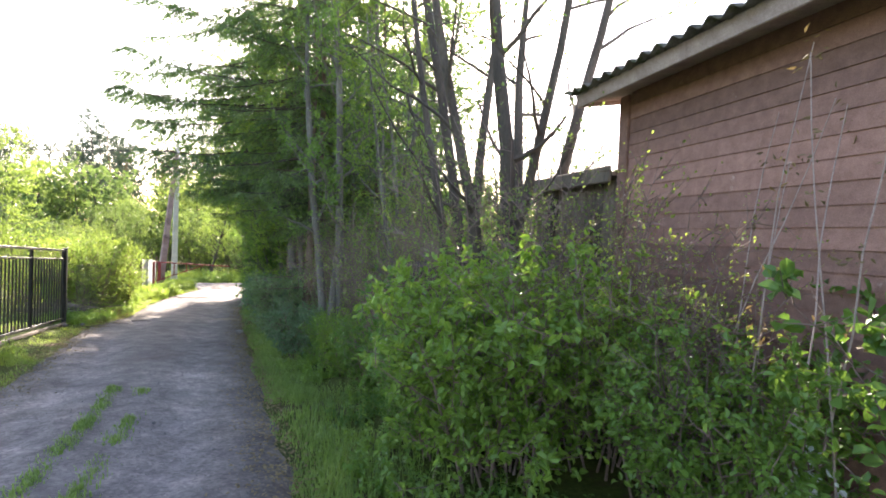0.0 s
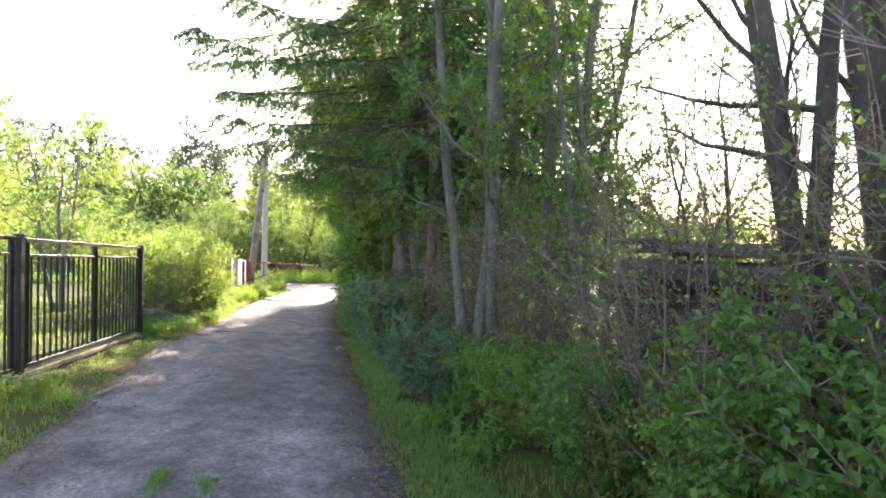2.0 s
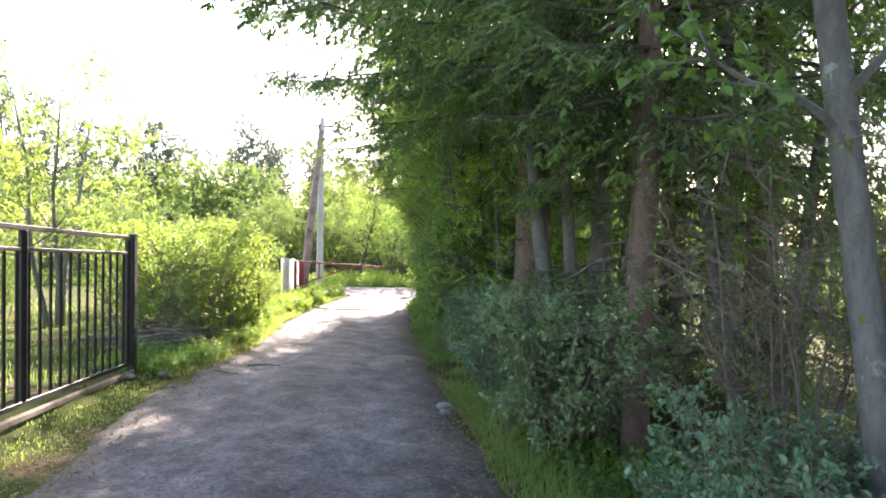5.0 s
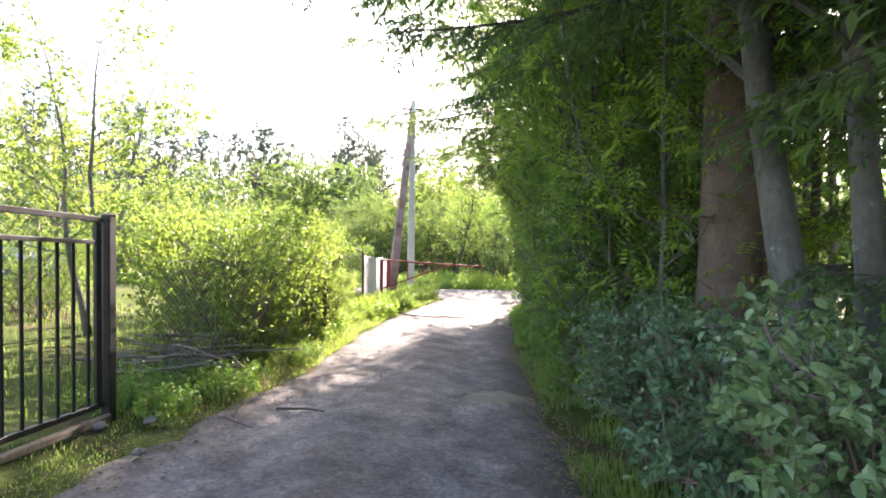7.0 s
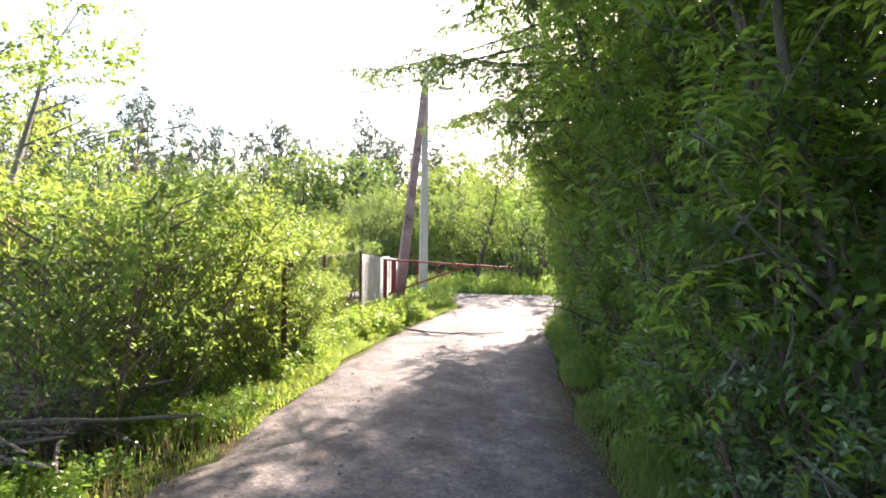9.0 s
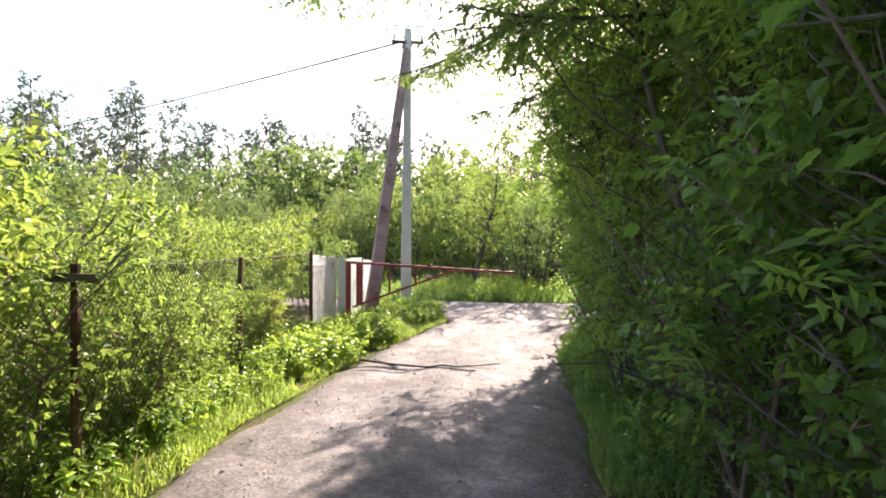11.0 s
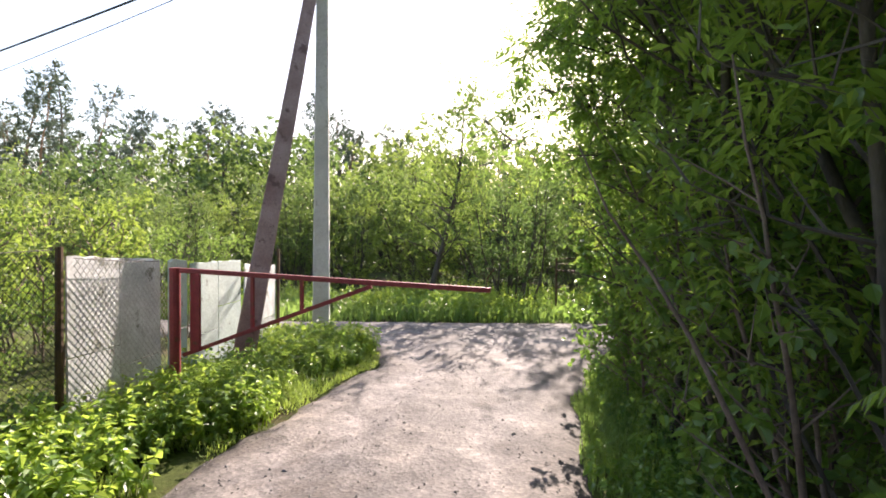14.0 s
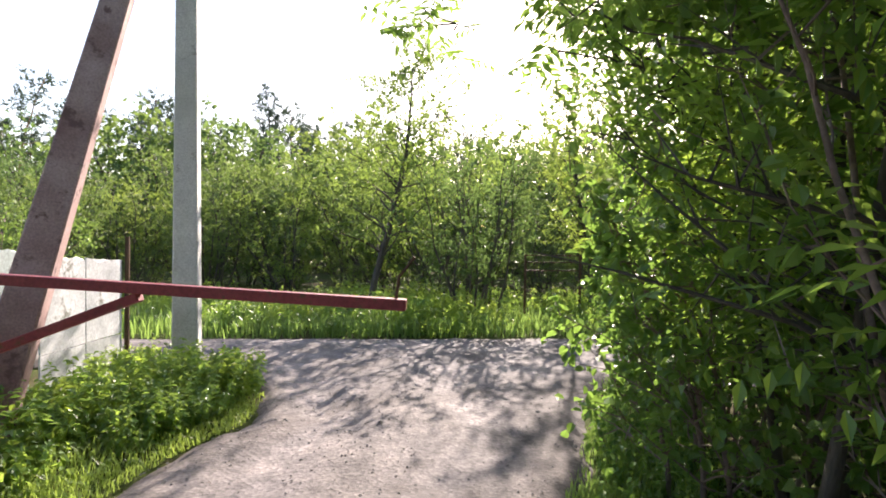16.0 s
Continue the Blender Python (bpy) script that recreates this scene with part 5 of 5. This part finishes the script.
def verge(side, y0, y1, n, deep, seed, hi):
    """Spots along one edge of the track, thinning outward."""
    rng = np.random.default_rng(seed)
    table = LEFT_EDGE if side < 0 else RIGHT_EDGE
    P, H = [], []
    while len(P) < n:
        y = rng.uniform(y0, y1)
        d = abs(rng.normal(0, 0.5)) * deep
        x = edge_x(table, y) + side * (d - 0.06 + 0.12 * lump(y, 2, 1.3))
        if rng.random() > 0.2 + 0.9 * (0.5 + 1.4 * lump(x, y, 1.6)):
            continue
        P.append((x, y, lie(x, y) - 0.02 + (min(0.3, 0.13 * max(0, d - 0.7)) if side > 0 else 0)))
        H.append(hi * rng.uniform(0.35, 1.15) * min(1, 0.35 + d * 1.8))
    return P, H


P, H = verge(-1, 2, 6.6, 4600, 1.0, 1, 0.1)
P2, H2 = verge(-1, 6.6, 10.2, 2200, 0.9, 21, 0.035)
P, H = P + P2, H + H2
blades("verge_grass", "short green grass before the gate", P, H, M_GRASS, 1)
P, H = verge(-1, 12.8, 22.3, 17000, 1.0, 2, 0.15)
P2, H2 = verge(-1, 10.2, 14.2, 3200, 1.0, 22, 0.09)
P, H = P + P2, H + H2
blades("verge_grass", "sunlit lush grass along the track", P, H, M_GRASS, 2, bend=0.95)
P, H = verge(1, 1.0, 14, 22000, 1.0, 3, 0.12)
blades("verge_grass", "green grass along the shaded verge", P, H, M_GRASS, 3)
P, H = verge(1, 13, 24, 12000, 0.6, 4, 0.18)
blades("verge_grass", "grass at the foot of the rowans", P, H, M_GRASS, 4)
rg = np.random.default_rng(6)
P = np.stack([rg.uniform(-24, -8.3, 17000), rg.uniform(2.5, 15, 17000)], 1)
keep = P[:, 0] < np.interp(P[:, 1], [2, 10.1, 16], [-6.2, -9.0, -12.2])
P = P[keep]
P = np.column_stack([P, [lie(x, y) + 0.05 * lump(x, y, 0.5) - 0.01 for x, y in P]])
blades("lawn_grass", "sunny garden lawn behind the gate", P, rg.uniform(0.05, 0.14, len(P)), M_GRASS, 7)
# far verge of the crossing track
s, d = rg.uniform(-14, 14, 22000), np.abs(rg.normal(0, 2.2, 22000))
P = np.stack([-16.2 + 0.843 * s - 0.537 * d, 23.1 + 0.537 * s + 0.843 * d], 1)
P = np.column_stack([P, [lie(x, y) - 0.01 for x, y in P]])
blades("verge_grass", "tall lush grass beyond the crossing track", P, rg.uniform(0.1, 0.34, len(P)), M_GRASS, 8, width=0.009)
P, H = verge(-1, 10.3, 14.5, 500, 1.3, 9, 0.25)
blades("dry_grass", "dry pale stalks under the garden shrubs", P, H, M_DRY, 9)
# worn strips between the ruts
P, H = [], []
while len(P) < 4200:
    y = 1.0 + 4.2 * rg.random() ** 1.2
    l, r = edge_x(LEFT_EDGE, y), edge_x(RIGHT_EDGE, y)
    lane = 0.44 if rg.random() < 0.6 else 0.55
    x = l + (r - l) * (lane + rg.normal(0, 0.014) + 0.03 * lump(3, y, 0.9))
    if rg.random() > 0.45 + 1.3 * lump(x, y, 2.6) + 0.5 * lump(x, y, 7):
        continue
    P.append((x, y, lie(x, y) + 0.035))
    H.append(rg.uniform(0.015, 0.055))
blades("strip_grass", "thin worn grass between the wheel ruts", P, H, M_GRASS, 10, width=0.004)


def litter(name, label, table, side, y0, y1, n, seed):
    """Dry leaves and crumbs along an edge of the track."""
    rng = np.random.default_rng(seed)
    y = rng.uniform(y0, y1, n)
    x = np.array([edge_x(table, v) for v in y]) + side * rng.normal(-0.12, 0.16, n)
    z = np.array([lie(a, b) for a, b in zip(x, y)]) + rng.uniform(0.012, 0.03, n)
    way = np.stack([rng.normal(0, 1, n), rng.normal(0, 1, n), rng.normal(0, 0.15, n)], 1)
    ln = rng.uniform(0.015, 0.045, n)
    me = leaves_mesh(name, np.stack([x, y, z], 1), way, unit(np.array([0, 0, 1.0]) + rng.normal(0, 0.3, (n, 3))), ln, ln * 0.5)
    tagged(put(name, me, M_DRY), label, "leaf litter", kind="stuff")


litter("leaf_litter", "dry brown leaves along the shaded edge of the track", RIGHT_EDGE, 1, 1.5, 16, 5200, 71)
litter("leaf_litter", "dry brown leaves at the foot of the gate", LEFT_EDGE, -1, 4, 12, 2200, 72)


def chips():
    """Bark crumbs and twig bits trodden into the track."""
    rng = np.random.default_rng(83)
    n = 700
    y = rng.uniform(1.5, 24, n)
    l, r = np.array([edge_x(LEFT_EDGE, v) for v in y]), np.array([edge_x(RIGHT_EDGE, v) for v in y])
    q = rng.uniform(0.05, 0.98, n)
    x = l + (r - l) * q
    z = np.array([lie(a, b) for a, b in zip(x, y)]) - 0.003 + 0.05 * np.sin(np.pi * q) - 0.03 * np.exp(-((q - 0.27) / 0.09) ** 2) - 0.03 * np.exp(-((q - 0.72) / 0.09) ** 2)
    z += np.array([0.018 * lump(a, b, 2.2) for a, b in zip(x, y)]) + 0.008
    way = np.stack([rng.normal(0, 1, n), rng.normal(0, 1, n), rng.normal(0, 0.12, n)], 1)
    ln = rng.uniform(0.008, 0.022, n)
    me = leaves_mesh("bark_crumbs", np.stack([x, y, z], 1), way, unit(np.array([0, 0, 1.0]) + rng.normal(0, 0.2, (n, 3))), ln, ln * rng.uniform(0.2, 0.6, n))
    tagged(put("bark_crumbs", me, M_TWIG), "dark bark crumbs and twigs scattered on the track", "debris", kind="stuff")


chips()


def weeds(name, label, seed, spots, mat, height, leaf, group="", count=34):
    """Low leafy plants: stems with paired leaves."""
    rng = np.random.default_rng(seed)
    bag = Bag()
    n = count
    a, r = rng.uniform(0, 6.28, n), 0.34 * np.sqrt(rng.uniform(0, 1, n))
    S = np.stack([r * np.cos(a), r * np.sin(a), np.full(n, -0.03)], 1)
    T = unit(np.stack([rng.normal(0, 0.22, n), rng.normal(0, 0.22, n), np.ones(n)], 1))
    L = height * rng.uniform(0.5, 1.1, n)
    twig_spikes(bag, S, T, L, 0.005)
    per = 14
    idx = np.repeat(np.arange(n), per)
    u = rng.uniform(0.25, 1.02, len(idx))
    pos = S[idx] + T[idx] * (L[idx] * u)[:, None]
    way = rng.normal(0, 1, (len(idx), 3)) * np.array([1, 1, 0.3]) + np.array([0, 0, -0.1])
    ln = leaf * rng.uniform(0.55, 1.2, len(idx)) * (1.15 - 0.5 * u)
    lv = leaves_mesh("leaves", pos, way, unit(np.array([0, 0, 1.0]) + rng.normal(0, 0.3, (len(idx), 3))), ln, ln * 0.62, False, 0.12, 0.25)
    x, y, t, s = spots[0]
    ob = thing(name, label, "plant", group, (x, y, lie(x, y)), t)
    ob.scale = (s,) * 3
    tagged(put("stalkwork", bag.mesh("stalkwork"), M_NETTLE, ob), kind="stuff")
    tagged(put("foliage", lv, mat, ob), kind="stuff")
    for x, y, t, s in spots[1:]:
        again(ob, x, y, t, s)


rn = np.random.default_rng(15)
spots = []
for k in range(64):
    f = rn.uniform(0, 1) ** 0.8
    y = 14.2 + 7.8 * f
    spots.append((edge_x(LEFT_EDGE, y) - rn.uniform(0.3, 1.15), y, rn.uniform(0, 360), rn.uniform(0.8, 1.5) if y > 17 else rn.uniform(0.7, 1.2)))
for x, y in ((-13.7, 21.75), (-14.25, 21.75), (-13.35, 21.5), (-14.7, 22.1), (-13.9, 21.3), (-14.5, 21.6), (-13.0, 21.2), (-14.05, 22.0)):
    spots.append((x, y, rn.uniform(0, 360), rn.uniform(0.7, 1.1)))
for k in range(30):
    y = rn.uniform(13.0, 16.8)
    spots.append((edge_x(LEFT_EDGE, y) - rn.uniform(0.5, 1.7), y, rn.uniform(0, 360), rn.uniform(0.8, 1.35)))
weeds("nettle_clump", "clump of pale green nettles on the verge", 91, spots, M_NETTLE, 0.34, 0.068, "nettles", 48)
spots = []
for k in range(46):
    y = rn.uniform(2.0, 14.0)
    spots.append((edge_x(RIGHT_EDGE, y) + rn.uniform(0.5, 1.5), y, rn.uniform(0, 360), rn.uniform(0.5, 1.0)))
for k in range(34):
    y = rn.uniform(13.0, 23.0)
    spots.append((edge_x(RIGHT_EDGE, y) + rn.uniform(0.25, 0.9), y, rn.uniform(0, 360), rn.uniform(0.6, 1.2)))
for k in range(40):
    y = rn.uniform(10.2, 14.6)
    spots.append((edge_x(LEFT_EDGE, y) - rn.uniform(0.15, 1.2), y, rn.uniform(0, 360), rn.uniform(0.5, 0.95)))
weeds("weed_clump", "low leafy green weeds at the verge", 92, spots, M_SHRUB, 0.32, 0.06, "weeds")
spots = []
for k in range(36):
    y = rn.uniform(10.6, 16.0) if k < 24 else rn.uniform(3.0, 6.5)
    spots.append((edge_x(LEFT_EDGE, y) - rn.uniform(0.35, 1.0), y, rn.uniform(0, 360), rn.uniform(0.5, 0.95)))
for k in range(100):
    s, d = rn.uniform(-10, 9), rn.uniform(0.25, 4.2)
    spots.append((-16.2 + 0.843 * s - 0.537 * d, 23.1 + 0.537 * s + 0.843 * d, rn.uniform(0, 360), rn.uniform(0.9, 2.0)))
weeds("weed_clump", "bright leafy weeds in the grass", 93, spots, M_NETTLE, 0.3, 0.055, "weeds")

# ---- loose things on the track ----


def pebbles():
    rng = np.random.default_rng(31)
    b = Bag()
    base = np.array([(1, 0, 0), (0, 1, 0), (-1, 0, 0), (0, -1, 0), (0, 0, 1), (0, 0, -1)], float)
    f = [(0, 1, 4), (1, 2, 4), (2, 3, 4), (3, 0, 4), (1, 0, 5), (2, 1, 5), (3, 2, 5), (0, 3, 5)]
    for _ in range(5200):
        y = rng.uniform(1.5, 24)
        l, r = edge_x(LEFT_EDGE, y), edge_x(RIGHT_EDGE, y)
        q = rng.uniform(0.03, 0.97)
        x = l + (r - l) * q
        s = rng.uniform(0.004, 0.01) * (1.9 if rng.random() < 0.04 else 1)
        v = base * s * rng.uniform(0.7, 1.4, (6, 1)) * np.array([1.2, 1, 0.6])
        a = rng.uniform(0, 6.28)
        c, sn = math.cos(a), math.sin(a)
        v = v @ np.array([(c, sn, 0), (-sn, c, 0), (0, 0, 1)])
        rut = 0.03 * math.exp(-((q - 0.27) / 0.09) ** 2) + 0.03 * math.exp(-((q - 0.72) / 0.09) ** 2)
        b.add(v + np.array([x, y, lie(x, y) - 0.005 + 0.05 * math.sin(math.pi * q) - rut + 0.018 * lump(x, y, 2.2) + s * 0.25]), f)
    ob = part("gravel", b, M_STONE)
    tagged(ob, "loose grey gravel scattered over the track", "gravel", kind="stuff")


pebbles()


def stick(pts, r, label, mat=M_BARK_DARK):
    b = Bag()
    p = [(x, y, lie(x, y) + z) for x, y, z in pts]
    b.tube(p, r * np.linspace(1, 0.4, len(p)), 6)
    tagged(part("stick", b, mat), label, "stick", "fallen sticks")


# dark rod that draws the line of the boom's shadow on the track
stick([(-11.35, 17.6, 0.1), (-11.0, 17.75, 0.07), (-10.62, 18.0, 0.05), (-10.5, 18.2, 0.06), (-10.38, 18.28, 0.05), (-10.2, 18.5, 0.05), (-10.0, 18.75, 0.06)], 0.016, "thin dark rod laid along the line of the boom's shadow")
stick([(-7.95, 11.0, 0.04), (-7.75, 11.15, 0.045), (-7.6, 11.2, 0.04)], 0.012, "short dark stick on the gravel")
stick([(-8.1, 10.6, 0.03), (-7.7, 10.55, 0.04)], 0.009, "thin dark stick on the gravel")


def boulder(x, y, s, seed, label):
    bm = bmesh.new()
    bmesh.ops.create_icosphere(bm, subdivisions=2, radius=s)
    for v in bm.verts:
        v.co *= 1 + 0.25 * noise.noise(v.co / s * 1.3 + Vector((seed, 0, 0)))
        v.co.z *= 0.5
    me = bpy.data.meshes.new("stone")
    bm.to_mesh(me)
    bm.free()
    ob = put("stone", me, M_STONE)
    ob.matrix_world = pose(x, y, lie(x, y) + s * 0.15, 0, 0, seed * 40)
    tagged(ob, label, "stone", "stones")


boulder(-8.5, 10.25, 0.055, 1, "pale rough stone beside the gate post")
boulder(-7.95, 9.85, 0.04, 2, "grey stone at the track's edge")
boulder(-5.2, 10.5, 0.08, 3, "pale flat stone in the verge grass")
boulder(-5.12, 10.3, 0.055, 4, "pale flat stone in the verge grass")
boulder(-8.65, 9.95, 0.06, 5, "small stone under the gate")


def sand_patch():
    n, rings = 60, 5
    cx, cy = -6.75, 12.75

    def top(x, y):
        l, r = edge_x(LEFT_EDGE, y), edge_x(RIGHT_EDGE, y)
        q = (x - l) / (r - l)
        rut = 0.03 * math.exp(-((q - 0.27) / 0.09) ** 2) + 0.03 * math.exp(-((q - 0.72) / 0.09) ** 2)
        return lie(x, y) - 0.005 + 0.05 * math.sin(math.pi * q) - rut + 0.018 * lump(x, y, 2.2)
    v = [(cx, cy, top(cx, cy) + 0.012)]
    for ring in range(1, rings + 1):
        f = ring / rings
        for k in range(n):
            a = 2 * math.pi * k / n
            r = f * (0.95 + 0.35 * lump(math.cos(a), math.sin(a), 2) + 0.25 * lump(math.cos(a), math.sin(a), 6))
            x, y = cx + 0.4 * r * math.cos(a), cy + 0.36 * r * math.sin(a)
            v.append((x, y, top(x, y) + 0.012 - 0.022 * f ** 3))
    fan = [(0, 1 + k, 1 + (k + 1) % n) for k in range(n)]
    quad = [(1 + j * n + k, 1 + (j + 1) * n + k, 1 + (j + 1) * n + (k + 1) % n, 1 + j * n + (k + 1) % n) for j in range(rings - 1) for k in range(n)]
    tagged(put("sand_patch", np_mesh("sand_patch", v, [fan, quad]), M_SAND, smooth=True), "worn patch of yellow sand in the track", "sand")


sand_patch()


def build_car():
    c = thing("car", "blue car parked far behind the garden fence", "car", at=(-23.6, 14.3, lie(0, 14.3)), turn=20)
    prof = [(-2.0, 0.3), (-2.05, 0.75), (-1.3, 0.9), (-0.7, 1.35), (0.8, 1.38), (1.5, 0.95), (2.05, 0.85), (2.05, 0.3)]
    b = Bag()
    n = len(prof)
    v = [(x, s * (0.78 if z < 1 else 0.6), z) for s in (-1, 1) for x, z in prof]
    b.add(v, [(k, (k + 1) % n, n + (k + 1) % n, n + k) for k in range(n)])
    b.add(v, [tuple(range(n))[::-1], tuple(range(n, 2 * n))])
    rounded(part("body", b, M_CAR, c), 0.05)
    for s in (-1, 1):
        b = Bag()
        b.add([(-1.2, s * 0.79, 0.93), (1.35, s * 0.79, 0.97), (0.8, s * 0.64, 1.32), (-0.65, s * 0.64, 1.3)], [(0, 1, 2, 3)])
        part("side_window", b, M_GLASS, c)
        for x in (-1.25, 1.25):
            b = Bag()
            b.tube([(x, s * 0.62, 0.3), (x, s * 0.82, 0.3)], 0.3, 16)
            w = part("wheel", b, M_TYRE, c)
            b = Bag()
            b.tube([(x, s * 0.8, 0.3), (x, s * 0.83, 0.3)], 0.17, 12)
            part("rim", b, M_WIRE, w)


build_car()


def build_iron_gate():
    g = thing("iron_trellis", "small rusty iron trellis among far bushes", "trellis", at=(-11.9, 28.0, lie(0, 28.0)), turn=30)
    for x in (-0.5, 0.5):
        b = Bag()
        b.box((x - 0.02, -0.02, -0.1), (x + 0.02, 0.02, 1.15))
        part("post", b, M_RUST, g)
    for z in (0.85, 1.0, 1.12):
        b = Bag()
        b.box((-0.48, -0.012, z), (0.48, 0.012, z + 0.02))
        part("rail", b, M_RUST, g)


build_iron_gate()


def build_brushwood():
    """A heap of cut branches under the garden shrubs."""
    rng = np.random.default_rng(55)
    cx, cy = -9.95, 11.55
    h = thing("brushwood_pile", "heap of dry grey cut branches under the shrubs", "brushwood", at=(cx, cy, lie(cx, cy)), turn=20)
    for k in range(46):
        b = Bag()
        z = 0.03 + 0.3 * rng.random() ** 1.5
        a = rng.normal(0, 0.35)
        L = rng.uniform(0.6, 1.5)
        d = np.array([math.cos(a), math.sin(a), rng.normal(0, 0.06)])
        p = np.array([rng.normal(0, 0.25), rng.normal(0, 0.35), z])
        path = wander(rng, p - d * L / 2, d, L, 4, 0.08, 0)
        b.tube(path, rng.uniform(0.008, 0.022) * np.linspace(1, 0.5, 5), 5)
        part("branch", b, M_OLDWOOD, h)


build_brushwood()


def build_stalks():
    """Dry pale stalks with small seed heads in front of the barn."""
    rng = np.random.default_rng(64)
    for k in range(7):
        x, y = 1.28 + rng.uniform(-0.12, 0.12), 2.1 + 0.18 * k
        h = rng.uniform(2.0, 2.7)
        s = thing("dry_stalk", "pale dry plant stalk with withered seed heads", "dry stalk", "dry stalks", (x - 0.1 * k * 0.3, y, lie(x, y)))
        path = wander(rng, (0, 0, -0.05), (rng.normal(0, 0.1), rng.normal(0, 0.1), 1), h, 8, 0.06, 0.0)
        b = Bag()
        b.tube(path, 0.006 * np.linspace(1, 0.35, 9), 5)
        part("stalk", b, M_FASCIA, s)
        n = 26
        pick = rng.integers(4, 9, n)
        way = rng.normal(0, 1, (n, 3))
        ln = rng.uniform(0.02, 0.05, n)
        tagged(put("seed_head", leaves_mesh("seed_head", path[pick] + rng.normal(0, 0.03, (n, 3)), way, unit(rng.normal(0, 1, (n, 3))), ln, ln * 0.4), M_DRY, s), kind="stuff")


build_stalks()


def build_blossom():
    rng = np.random.default_rng(65)
    s = thing("blossom_spray", "small spray of white blossom at the barn's foot", "blossom", at=(1.22, 2.15, lie(0, 2.15)))
    b = Bag()
    top = np.array([0.03, 0.05, 0.62])
    for k in range(4):
        b.tube([(0, 0, -0.03), (0.02 * k, 0.03, 0.3), tuple(top + rng.normal(0, 0.05, 3))], [0.006, 0.005, 0.003], 5)
    part("stalkwork", b, M_TWIG, s)
    n = 60
    pos = top + rng.normal(0, 0.055, (n, 3))
    ln = rng.uniform(0.02, 0.04, n)
    tagged(put("petal_cluster", leaves_mesh("petal_cluster", pos, rng.normal(0, 1, (n, 3)), unit(rng.normal(0, 1, (n, 3)) + [0, 0, 1]), ln, ln * 0.8, True), M_PETAL, s, "white petals"), kind="stuff")


build_blossom()
